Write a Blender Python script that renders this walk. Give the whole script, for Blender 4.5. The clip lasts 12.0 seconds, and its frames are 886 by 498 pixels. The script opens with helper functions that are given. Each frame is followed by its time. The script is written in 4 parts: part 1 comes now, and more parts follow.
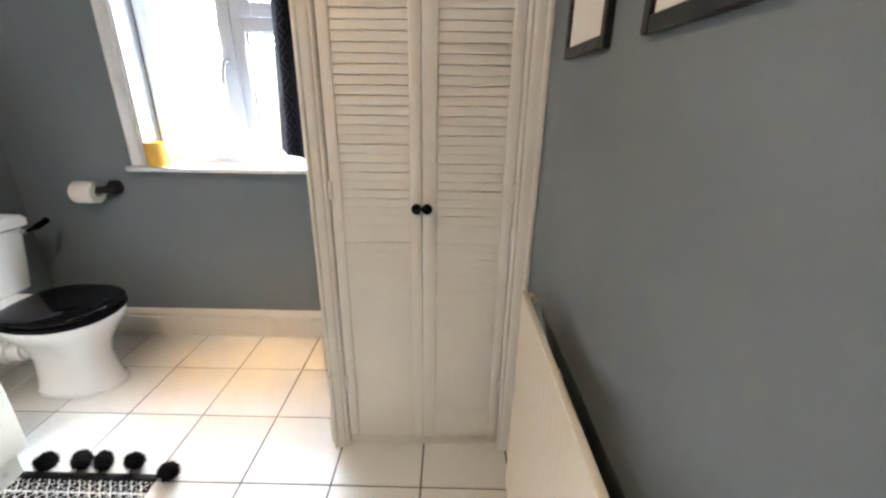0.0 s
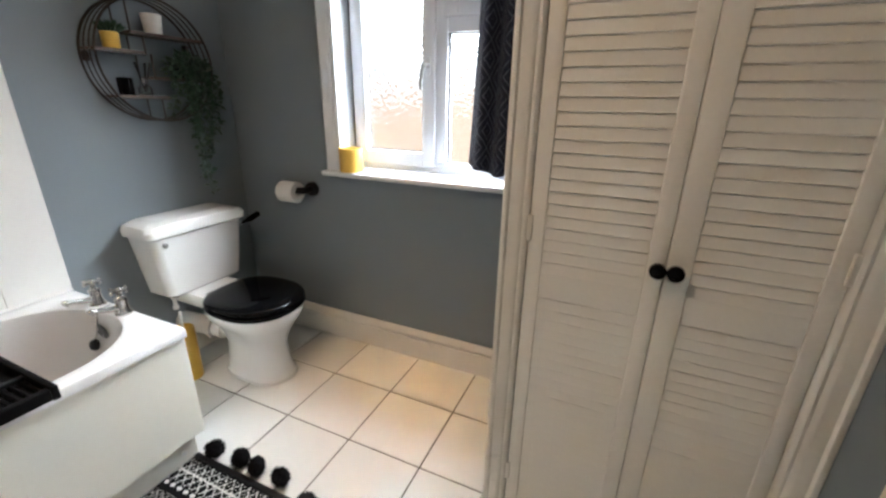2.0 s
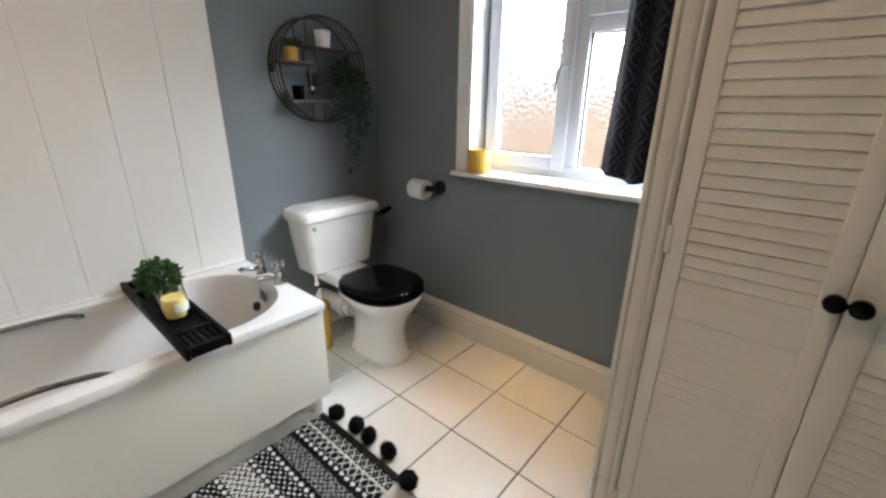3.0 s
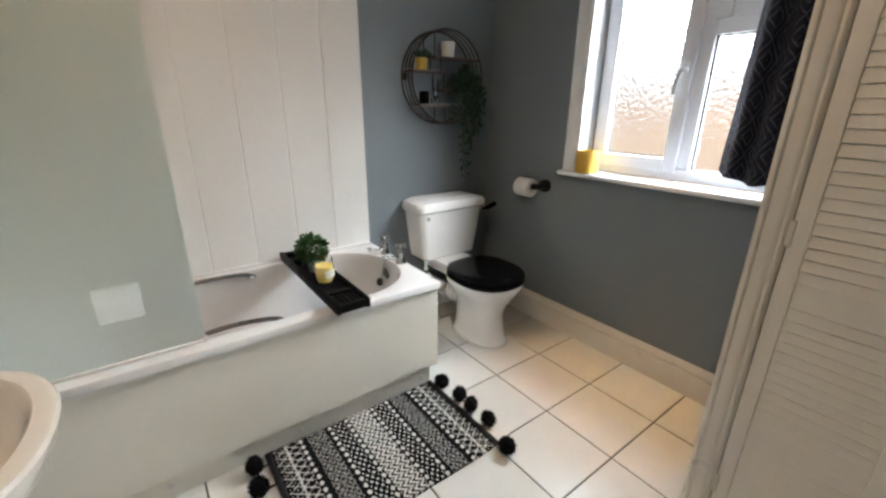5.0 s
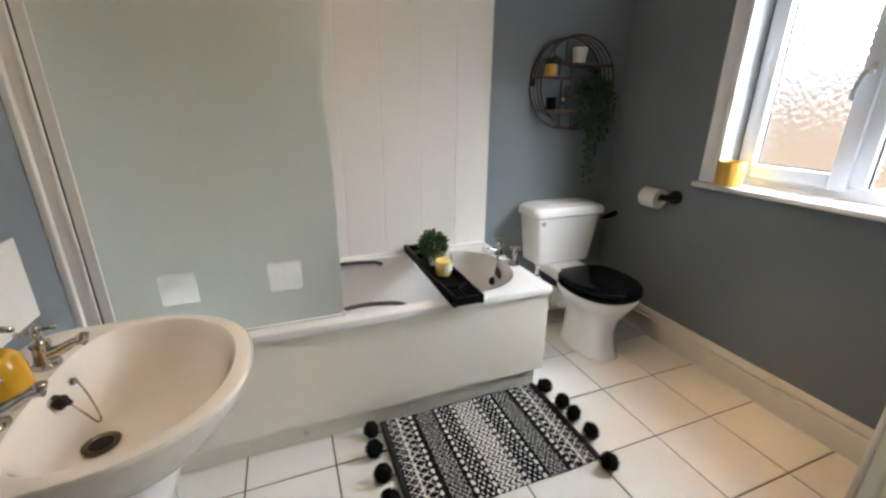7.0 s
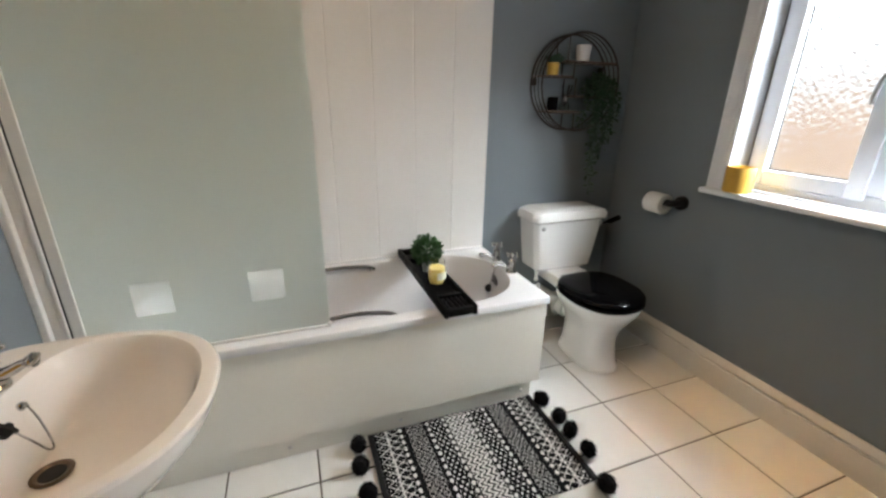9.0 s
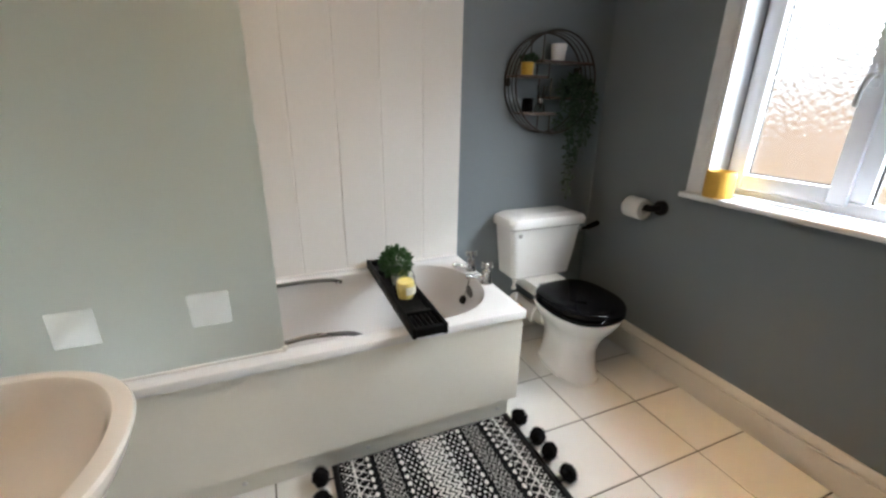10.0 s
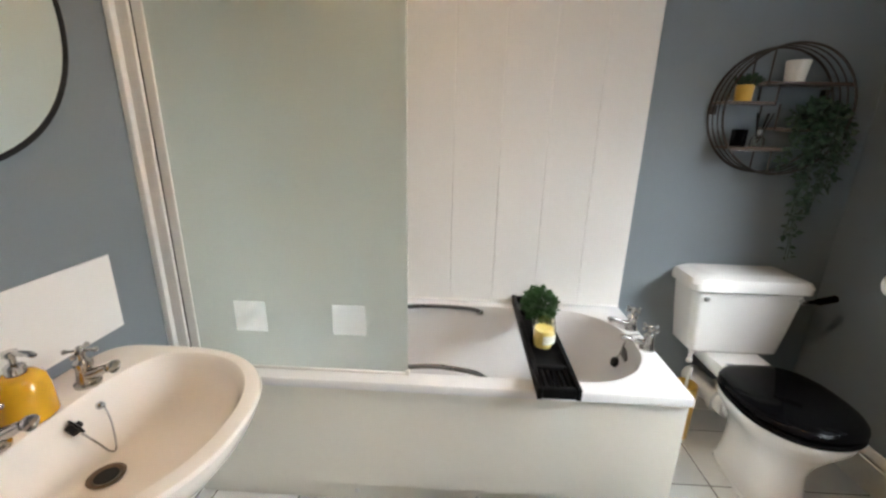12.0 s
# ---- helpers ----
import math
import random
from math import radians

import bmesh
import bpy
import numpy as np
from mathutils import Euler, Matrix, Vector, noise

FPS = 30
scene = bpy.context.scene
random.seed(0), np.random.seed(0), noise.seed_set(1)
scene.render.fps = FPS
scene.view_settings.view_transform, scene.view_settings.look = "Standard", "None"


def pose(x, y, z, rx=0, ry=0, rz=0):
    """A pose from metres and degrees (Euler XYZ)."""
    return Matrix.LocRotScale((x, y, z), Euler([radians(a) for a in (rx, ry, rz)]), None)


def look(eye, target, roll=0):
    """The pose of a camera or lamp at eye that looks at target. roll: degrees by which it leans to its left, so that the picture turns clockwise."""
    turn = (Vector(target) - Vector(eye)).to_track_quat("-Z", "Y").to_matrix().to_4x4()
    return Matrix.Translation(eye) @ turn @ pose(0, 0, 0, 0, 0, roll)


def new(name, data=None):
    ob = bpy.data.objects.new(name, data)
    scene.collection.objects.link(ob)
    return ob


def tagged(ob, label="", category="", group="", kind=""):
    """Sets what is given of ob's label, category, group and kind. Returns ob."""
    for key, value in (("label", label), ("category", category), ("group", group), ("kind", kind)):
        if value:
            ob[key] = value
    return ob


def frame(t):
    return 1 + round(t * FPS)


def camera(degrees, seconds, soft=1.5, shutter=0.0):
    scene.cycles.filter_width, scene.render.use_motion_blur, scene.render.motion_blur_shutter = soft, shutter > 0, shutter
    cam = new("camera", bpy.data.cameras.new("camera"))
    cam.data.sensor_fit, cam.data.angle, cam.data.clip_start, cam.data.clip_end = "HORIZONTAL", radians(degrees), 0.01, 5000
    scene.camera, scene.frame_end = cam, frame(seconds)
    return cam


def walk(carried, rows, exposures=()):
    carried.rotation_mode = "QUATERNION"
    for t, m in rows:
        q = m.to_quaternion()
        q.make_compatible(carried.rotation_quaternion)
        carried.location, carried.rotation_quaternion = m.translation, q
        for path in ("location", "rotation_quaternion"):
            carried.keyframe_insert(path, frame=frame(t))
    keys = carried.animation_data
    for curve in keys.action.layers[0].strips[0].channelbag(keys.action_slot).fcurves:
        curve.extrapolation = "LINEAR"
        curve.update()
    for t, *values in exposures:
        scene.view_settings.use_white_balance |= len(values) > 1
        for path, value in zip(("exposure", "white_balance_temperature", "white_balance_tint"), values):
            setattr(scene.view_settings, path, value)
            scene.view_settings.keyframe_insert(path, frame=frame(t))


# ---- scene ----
cam = camera(94.9, 12.0, soft=2.5)
PATH = [
    (0, (0.003, -0.014, 1.289), (-0.018, 1.858, 0.585), 0.8),
    (0.5, (-0.043, 0.1, 1.293), (-0.194, 1.972, 0.608), 1.0),
    (1, (-0.11, 0.176, 1.295), (-0.411, 2.033, 0.614), 0.9),
    (1.5, (-0.154, 0.242, 1.293), (-0.644, 2.059, 0.617), 0.9),
    (2, (-0.179, 0.329, 1.273), (-0.943, 2.05, 0.599), 1.0),
    (2.5, (-0.194, 0.336, 1.259), (-1.236, 1.907, 0.592), 0.9),
    (3, (-0.185, 0.303, 1.266), (-1.421, 1.729, 0.602), 0.8),
    (5, (-0.129, 0.096, 1.267), (-1.643, 1.225, 0.61), 0.5),
    (5.5, (-0.117, 0.061, 1.28), (-1.699, 1.093, 0.622), 0.5),
    (6, (-0.108, 0.033, 1.282), (-1.77, 0.93, 0.625), 0.4),
    (6.5, (-0.097, 0.023, 1.285), (-1.821, 0.796, 0.63), 0.4),
    (7, (-0.087, 0.019, 1.292), (-1.85, 0.7, 0.636), 0.4),
    (9, (-0.155, 0.092, 1.309), (-1.918, 0.754, 0.636), 0.9),
    (9.5, (-0.204, 0.163, 1.313), (-1.944, 0.883, 0.638), 0.8),
    (10, (-0.252, 0.193, 1.317), (-1.986, 0.929, 0.645), 0.9),
    (10.5, (-0.298, 0.214, 1.323), (-2.053, 0.9, 0.652), 0.8),
    (11, (-0.384, 0.248, 1.335), (-2.206, 0.748, 0.678), 0.8),
    (11.5, (-0.383, 0.281, 1.335), (-2.261, 0.542, 0.698), 0.9),
    (12, (-0.343, 0.33, 1.339), (-2.255, 0.241, 0.758), 1.3),
]
walk(cam, [(t, look(eye, target, roll)) for t, eye, target, roll in PATH], exposures=[(0.0, 1.22, 6050, 10), (1.0, 0.92, 6200, 10), (1.5, 0.74, 6250, 10), (3.0, 0.38, 6300, 10), (5.0, 0.32, 6450, 10), (7.0, 0.31, 6450, 10), (9.0, 0.31, 6450, 10), (10.5, 0.36, 6350, 10), (12.0, 0.57, 6450, 10)])

# ---- light ----
world = bpy.data.worlds.new("sky")
scene.world = world
world.use_nodes = True
wn = world.node_tree.nodes
sky = wn.new("ShaderNodeTexSky")
sky.sky_type, sky.sun_disc = "NISHITA", False
sky.sun_elevation, sky.sun_rotation = radians(42), radians(150)
sky.air_density, sky.dust_density = 1.0, 8.0
wn["Background"].inputs["Strength"].default_value = 0.15
world.node_tree.links.new(sky.outputs["Color"], wn["Background"].inputs["Color"])

sun = new("sun", bpy.data.lights.new("sun", "SUN"))
sun.data.energy, sun.data.angle, sun.data.color = 1.0, radians(12), (1.0, 0.95, 0.88)
sun.matrix_world = look((3, -6, 7), (0, 0, 0))

# First: the warm ceiling lamp; second: a narrow spot added to warm the floor.
for place, watts, tint, spread in (((-0.95, 0.20, 2.36), 6.8, (1.0, 0.69, 0.42), 180), ((-0.92, 1.66, 2.36), 0.85, (1.0, 0.53, 0.18), 36)):
    lamp = new("ceiling_and_fill_lamp", bpy.data.lights.new("ceiling_and_fill_lamp", "AREA"))
    lamp.data.shape, lamp.data.size = "DISK", 0.24
    lamp.data.energy, lamp.data.color, lamp.data.spread = watts, tint, radians(spread)
    lamp.matrix_world = pose(*place)

for place, watts, wide, tall, target in (((-1.0, 4.70, 3.57), 1500.0, 5.0, 3.72, (-1.0, 2.495, 1.53)), ((2.2, 3.75, 4.3), 1150.0, 3.2, 2.6, (-0.97, 2.05, 1.5))):
    skylight = new("window_daylight", bpy.data.lights.new("window_daylight", "AREA"))
    skylight.data.shape, skylight.data.size, skylight.data.size_y = "RECTANGLE", wide, tall
    skylight.data.energy, skylight.data.color = watts, (0.88, 0.935, 0.955)
    skylight.matrix_world = look(place, target)


# ---- materials ----
def mat(name, colour, rough=0.5, metal=0.0, vary=0.06, scale=6.0, bump=0.0, grain=90.0, coat=0.0, emit=0.0):
    m = bpy.data.materials.new(name)
    m.use_nodes = True
    nt = m.node_tree
    b = nt.nodes["Principled BSDF"]
    tc = nt.nodes.new("ShaderNodeTexCoord")
    n1 = nt.nodes.new("ShaderNodeTexNoise")
    n1.inputs["Scale"].default_value, n1.inputs["Detail"].default_value = scale, 5
    n2 = nt.nodes.new("ShaderNodeTexNoise")
    n2.inputs["Scale"].default_value, n2.inputs["Detail"].default_value = grain, 3
    nt.links.new(tc.outputs["Object"], n1.inputs["Vector"])
    nt.links.new(tc.outputs["Object"], n2.inputs["Vector"])
    add = nt.nodes.new("ShaderNodeMath")
    add.operation = "ADD"
    nt.links.new(n1.outputs["Fac"], add.inputs[0])
    nt.links.new(n2.outputs["Fac"], add.inputs[1])
    rng = nt.nodes.new("ShaderNodeMapRange")
    rng.inputs["From Min"].default_value, rng.inputs["From Max"].default_value = 0.6, 1.4
    rng.inputs["To Min"].default_value, rng.inputs["To Max"].default_value = 1 - vary, 1 + vary
    nt.links.new(add.outputs[0], rng.inputs["Value"])
    mul = nt.nodes.new("ShaderNodeVectorMath")
    mul.operation = "SCALE"
    mul.inputs[0].default_value = colour
    nt.links.new(rng.outputs[0], mul.inputs["Scale"])
    nt.links.new(mul.outputs[0], b.inputs["Base Color"])
    r2 = nt.nodes.new("ShaderNodeMapRange")
    r2.inputs["From Min"].default_value, r2.inputs["From Max"].default_value = 0.3, 0.7
    r2.inputs["To Min"].default_value, r2.inputs["To Max"].default_value = rough * 0.8, min(1, rough * 1.2)
    nt.links.new(n1.outputs["Fac"], r2.inputs["Value"])
    nt.links.new(r2.outputs[0], b.inputs["Roughness"])
    b.inputs["Metallic"].default_value = metal
    b.inputs["Coat Weight"].default_value = coat
    b.inputs["Coat Roughness"].default_value = 0.05
    if bump:
        bp = nt.nodes.new("ShaderNodeBump")
        bp.inputs["Strength"].default_value, bp.inputs["Distance"].default_value = bump, 0.002
        nt.links.new(n2.outputs["Fac"], bp.inputs["Height"])
        nt.links.new(bp.outputs[0], b.inputs["Normal"])
    return m


def glass(name, colour, rough, ior=1.45, bump=0.0, scale=40.0, weight=1.0):
    m = bpy.data.materials.new(name)
    m.use_nodes = True
    nt = m.node_tree
    b = nt.nodes["Principled BSDF"]
    b.inputs["Base Color"].default_value = (*colour, 1)
    b.inputs["Roughness"].default_value, b.inputs["IOR"].default_value = rough, ior
    b.inputs["Transmission Weight"].default_value = weight
    if bump:
        tc = nt.nodes.new("ShaderNodeTexCoord")
        v = nt.nodes.new("ShaderNodeTexVoronoi")
        v.feature = "SMOOTH_F1"
        v.inputs["Scale"].default_value = scale
        bp = nt.nodes.new("ShaderNodeBump")
        bp.inputs["Strength"].default_value, bp.inputs["Distance"].default_value = bump, 0.01
        nt.links.new(tc.outputs["Object"], v.inputs["Vector"])
        nt.links.new(v.outputs["Distance"], bp.inputs["Height"])
        nt.links.new(bp.outputs[0], b.inputs["Normal"])
    return m


def tile_mat():
    m = mat("glazed_white_tile", (0.78, 0.77, 0.745), 0.16, vary=0.025, scale=3, bump=0.03, grain=14)
    nt = m.node_tree
    info = nt.nodes.new("ShaderNodeObjectInfo")
    rng = nt.nodes.new("ShaderNodeMapRange")
    rng.inputs["To Min"].default_value, rng.inputs["To Max"].default_value = 0.96, 1.0
    nt.links.new(info.outputs["Random"], rng.inputs["Value"])
    mul = nt.nodes.new("ShaderNodeVectorMath")
    mul.operation = "SCALE"
    b = nt.nodes["Principled BSDF"]
    nt.links.new(b.inputs["Base Color"].links[0].from_socket, mul.inputs[0])
    nt.links.new(rng.outputs[0], mul.inputs["Scale"])
    nt.links.new(mul.outputs[0], b.inputs["Base Color"])
    return m


class Nodes:
    """Small arithmetic on shader sockets."""

    def __init__(self, nt):
        self.nt = nt

    def op(self, kind, a, b=None, c=None):
        n = self.nt.nodes.new("ShaderNodeMath")
        n.operation = kind
        for i, v in enumerate((a, b, c)):
            if v is None:
                continue
            if isinstance(v, (int, float)):
                n.inputs[i].default_value = v
            else:
                self.nt.links.new(v, n.inputs[i])
        return n.outputs[0]

    def tri(self, a, p, shift=0.0):
        """0 at the middle of each period, 1 at its ends."""
        f = self.op("FRACT", self.op("ADD", self.op("DIVIDE", a, p), shift))
        return self.op("MULTIPLY", self.op("ABSOLUTE", self.op("SUBTRACT", f, 0.5)), 2.0)

    def inside(self, a, lo, hi):
        return self.op("MULTIPLY", self.op("GREATER_THAN", a, lo), self.op("LESS_THAN", a, hi))


def rug_mat():
    """Woven black and white bands of zigzags, dots and diamonds."""
    m = mat("woven_rug", (0.007, 0.007, 0.0075), 0.95, vary=0.3, scale=60, bump=0.9, grain=420)
    nt = m.node_tree
    k = Nodes(nt)
    tc = nt.nodes.new("ShaderNodeTexCoord")
    wob = nt.nodes.new("ShaderNodeTexNoise")
    wob.inputs["Scale"].default_value = 70
    nt.links.new(tc.outputs["Object"], wob.inputs["Vector"])
    sep = nt.nodes.new("ShaderNodeSeparateXYZ")
    nt.links.new(tc.outputs["Object"], sep.inputs[0])
    jig = k.op("MULTIPLY", k.op("SUBTRACT", wob.outputs["Fac"], 0.5), 0.010)
    u = k.op("ADD", sep.outputs["Y"], jig)
    v = k.op("ADD", sep.outputs["X"], jig)
    u, v = (k.op("MULTIPLY", k.op("ADD", k.op("FLOOR", k.op("DIVIDE", a, 0.0030)), 0.5), 0.0030) for a in (u, v))
    au = k.op("ABSOLUTE", u)

    def diamonds(pu, pv, rings, cut):
        s = k.op("ADD", k.tri(u, pu), k.tri(v, pv))
        return k.op("GREATER_THAN", k.tri(s, 2.0 / rings), cut)

    def dots(pu, pv, r, shift=0.0):
        a, b = k.tri(u, pu, 0.0), k.tri(v, pv, shift)
        return k.op("LESS_THAN", k.op("ADD", k.op("MULTIPLY", a, a), k.op("MULTIPLY", b, b)), r)

    def zigzag(pu, pv, cut):
        return k.op("GREATER_THAN", k.tri(k.op("ADD", u, k.op("MULTIPLY", k.tri(v, pv), pu)), pu), cut)

    ends = diamonds(0.047, 0.036, 2, 0.76)
    fine = k.op("MULTIPLY", diamonds(0.0216, 0.0252, 2, 0.68), 0.60)
    core = zigzag(0.024, 0.0330, 0.48)
    small = diamonds(0.024, 0.0330, 1, 0.56)
    big = dots(0.024, 0.0330, 0.40)
    line = k.op("LESS_THAN", k.op("ABSOLUTE", k.op("SUBTRACT", au, 0.308)), 0.0026)
    white = k.op("MULTIPLY", core, k.op("LESS_THAN", au, 0.048))
    for band, lo, hi in ((big, 0.048, 0.072), (small, 0.072, 0.120), (big, 0.120, 0.144), (fine, 0.152, 0.226), (big, 0.240, 0.264), (ends, 0.264, 0.358)):
        white = k.op("ADD", white, k.op("MULTIPLY", band, k.inside(au, lo, hi)))
    white = k.op("MAXIMUM", white, line)
    b = nt.nodes["Principled BSDF"]
    mix = nt.nodes.new("ShaderNodeMix")
    mix.data_type = "RGBA"
    nt.links.new(white, mix.inputs["Factor"])
    nt.links.new(b.inputs["Base Color"].links[0].from_socket, mix.inputs["A"])
    mix.inputs["B"].default_value = (0.70, 0.68, 0.65, 1)
    b.inputs["Specular IOR Level"].default_value = 0.1
    nt.links.new(mix.outputs["Result"], b.inputs["Base Color"])
    return m


def curtain_mat():
    """Dark cloth printed with thin pale nested diamonds."""
    m = mat("printed_curtain", (0.008, 0.012, 0.028), 0.9, vary=0.25, scale=30, bump=0.5, grain=500)
    nt = m.node_tree
    k = Nodes(nt)
    uv = nt.nodes.new("ShaderNodeUVMap")
    uv.uv_map = "cloth"
    sep = nt.nodes.new("ShaderNodeSeparateXYZ")
    nt.links.new(uv.outputs[0], sep.inputs[0])
    s = k.op("ADD", k.tri(sep.outputs["X"], 0.074), k.tri(sep.outputs["Y"], 0.124))
    lines = k.op("GREATER_THAN", k.tri(s, 0.5), 0.78)
    b = nt.nodes["Principled BSDF"]
    mix = nt.nodes.new("ShaderNodeMix")
    mix.data_type = "RGBA"
    nt.links.new(lines, mix.inputs["Factor"])
    nt.links.new(b.inputs["Base Color"].links[0].from_socket, mix.inputs["A"])
    mix.inputs["B"].default_value = (0.062, 0.072, 0.10, 1)
    nt.links.new(mix.outputs["Result"], b.inputs["Base Color"])
    return m


WALL = mat("grey_wall_paint", (0.176, 0.203, 0.228), 0.62, vary=0.03, scale=2.2, bump=0.04, grain=260)
CEIL = mat("white_ceiling_paint", (0.8, 0.79, 0.77), 0.8, vary=0.03, bump=0.1, grain=200)
GLOSSW = mat("cream_gloss_woodwork", (0.78, 0.74, 0.67), 0.32, vary=0.03, scale=4, bump=0.06, grain=60)
DOORW = mat("cream_painted_door", (0.82, 0.78, 0.71), 0.42, vary=0.03, scale=5, bump=0.08, grain=120)
PANELW = mat("white_panelling", (0.80, 0.79, 0.77), 0.35, vary=0.02, scale=2, bump=0.04, grain=80)
TILE = tile_mat()
GROUT = mat("grey_brown_grout", (0.105, 0.088, 0.07), 0.9, vary=0.25, scale=9, bump=0.4, grain=300)
ACRYL = mat("white_bath_acrylic", (0.80, 0.80, 0.81), 0.14, vary=0.012, scale=3)
BATHP = mat("ivory_bath_panel", (0.82, 0.80, 0.725), 0.40, vary=0.015, scale=2, bump=0.03, grain=50)
CERAM = mat("white_glazed_ceramic", (0.82, 0.81, 0.80), 0.10, vary=0.012, scale=4, coat=0.4)
BASINC = mat("pale_pink_glazed_ceramic", (0.865, 0.815, 0.76), 0.06, vary=0.012, scale=4, coat=0.4)
BLACKG = mat("black_gloss", (0.003, 0.003, 0.0035), 0.06, vary=0.05, scale=5)
BLACKG.node_tree.nodes["Principled BSDF"].inputs["Specular IOR Level"].default_value = 0.11
BLACKM = mat("black_matt", (0.010, 0.010, 0.011), 0.45, vary=0.15, scale=20, bump=0.1)
BLACKM.node_tree.nodes["Principled BSDF"].inputs["Specular IOR Level"].default_value = 0.25
BLACKW = mat("black_stained_bamboo", (0.0045, 0.0045, 0.005), 0.5, vary=0.3, scale=25, bump=0.25, grain=150)
BLACKW.node_tree.nodes["Principled BSDF"].inputs["Specular IOR Level"].default_value = 0.09
CHROME = mat("chrome", (0.64, 0.64, 0.65), 0.10, 1.0, vary=0.03, scale=10)
DULLCH = mat("dull_chrome", (0.42, 0.41, 0.40), 0.28, 1.0, vary=0.1, scale=20)
WORNCH = mat("worn_chrome", (0.50, 0.48, 0.46), 0.20, 1.0, vary=0.12, scale=25)
GRIPM = mat("darkened_chrome", (0.17, 0.17, 0.175), 0.3, 1.0, vary=0.1, scale=20)
BROWNM = mat("tarnished_metal", (0.16, 0.12, 0.09), 0.35, 1.0, vary=0.25, scale=40)
# This grey also carries the shade on the white window handle.
HANDLEG = mat("grey_plastic", (0.42, 0.43, 0.44), 0.35)
UPVC = mat("white_window_plastic", (0.77, 0.80, 0.86), 0.25, vary=0.015, scale=3)
GASKET = mat("black_rubber_seal", (0.03, 0.03, 0.03), 0.7)
YELLOW = mat("mustard_glazed_ceramic", (0.60, 0.36, 0.055), 0.45, vary=0.08, scale=18, bump=0.15, grain=60)
SOAPY = mat("ochre_glazed_ceramic", (0.62, 0.33, 0.015), 0.14, vary=0.06, scale=14, coat=0.5)
WHITEP = mat("white_pot_ceramic", (0.72, 0.71, 0.69), 0.5, vary=0.05, scale=14, bump=0.1)
PAPER = mat("soft_white_paper", (0.82, 0.80, 0.77), 0.9, vary=0.03, scale=30, bump=0.5, grain=220)
PRINT = mat("white_print_paper", (0.78, 0.76, 0.73), 0.6, vary=0.03, scale=14)
BRONZE = mat("dark_bronze_wire", (0.05, 0.04, 0.035), 0.45, 0.6, vary=0.2, scale=30)
SHELFW = mat("brown_stained_wood", (0.085, 0.052, 0.034), 0.5, vary=0.25, scale=22, bump=0.2, grain=140)
LEAF = mat("dark_green_leaf", (0.014, 0.046, 0.022), 0.5, vary=0.5, scale=24)
BOX = mat("bright_green_leaf", (0.026, 0.082, 0.016), 0.5, vary=0.55, scale=34)
RADW = mat("cream_radiator_enamel", (0.76, 0.69, 0.57), 0.5, vary=0.02, scale=3)
RUG = rug_mat()
FLUFF = mat("black_wool", (0.010, 0.010, 0.011), 1.0, vary=0.4, scale=80, bump=0.6, grain=300)
FLUFF.node_tree.nodes["Principled BSDF"].inputs["Specular IOR Level"].default_value = 0.05
CLOTH = curtain_mat()
WAX = mat("yellow_candle_wax", (0.80, 0.64, 0.20), 0.5, vary=0.15, scale=20)
LABELW = mat("pale_paper_label", (0.7, 0.69, 0.6), 0.6, vary=0.2, scale=60)
SILVER = mat("mirror_silver", (0.86, 0.88, 0.87), 0.01, 1.0, vary=0.0)
BRICKY = mat("buff_brick", (0.25, 0.175, 0.125), 0.9, vary=0.3, scale=5, bump=0.5, grain=60)
WHITEG = mat("white_gloss_paint", (0.78, 0.80, 0.84), 0.3, vary=0.02, scale=4, bump=0.04, grain=60)
HAZE = bpy.data.materials.new("overcast_sky")
HAZE.use_nodes = True
HAZE.node_tree.nodes["Principled BSDF"].inputs["Base Color"].default_value = (0, 0, 0, 1)
HAZE.node_tree.nodes["Principled BSDF"].inputs["Emission Color"].default_value = (0.93, 0.97, 1.0, 1)
HAZE.node_tree.nodes["Principled BSDF"].inputs["Emission Strength"].default_value = 0.58
GRAVEL = mat("garden_ground", (0.16, 0.15, 0.12), 0.95, vary=0.3, scale=1.5, bump=0.5)
JAR = glass("candle_glass", (0.96, 0.97, 0.95), 0.03)
OBSCURE = glass("obscured_window_glass", (0.97, 0.98, 0.98), 0.23, bump=0.6, scale=58)
SQUARE = glass("half_clear_screen_glass", (0.90, 0.96, 0.955), 0.22)
FROST = glass("frosted_screen_glass", (0.65, 0.72, 0.685), 0.55)

# ---- building tools ----
ORIGIN = {}


def thing(name, at, label, category, group="", kind=""):
    ob = new(name)
    ob.empty_display_size = 0.05
    ob.location = at
    ORIGIN[ob.name] = Vector(at)
    return tagged(ob, label, category, group, kind)


def mesh_of(name, bm, material, smooth=False):
    bmesh.ops.recalc_face_normals(bm, faces=bm.faces)
    me = bpy.data.meshes.new(name)
    bm.to_mesh(me)
    bm.free()
    me.materials.append(material)
    if smooth:
        me.shade_smooth()
        me.set_sharp_from_angle(angle=radians(40))
    return me


def part(name, bm, material, parent, label="", smooth=True):
    """One bmesh, given in world metres, as one mesh under a thing or a part."""
    o = ORIGIN[parent.name]
    bm.transform(Matrix.Translation(-o))
    ob = new(name, mesh_of(name, bm, material, smooth))
    ob.parent = parent
    ORIGIN[ob.name] = o
    return tagged(ob, label)


def single(name, bm, material, at, label, category, group="", kind="", smooth=True):
    """A thing that is one mesh."""
    bm.transform(Matrix.Translation(-Vector(at)))
    ob = new(name, mesh_of(name, bm, material, smooth))
    ob.location = at
    ORIGIN[ob.name] = Vector(at)
    return tagged(ob, label, category, group, kind)


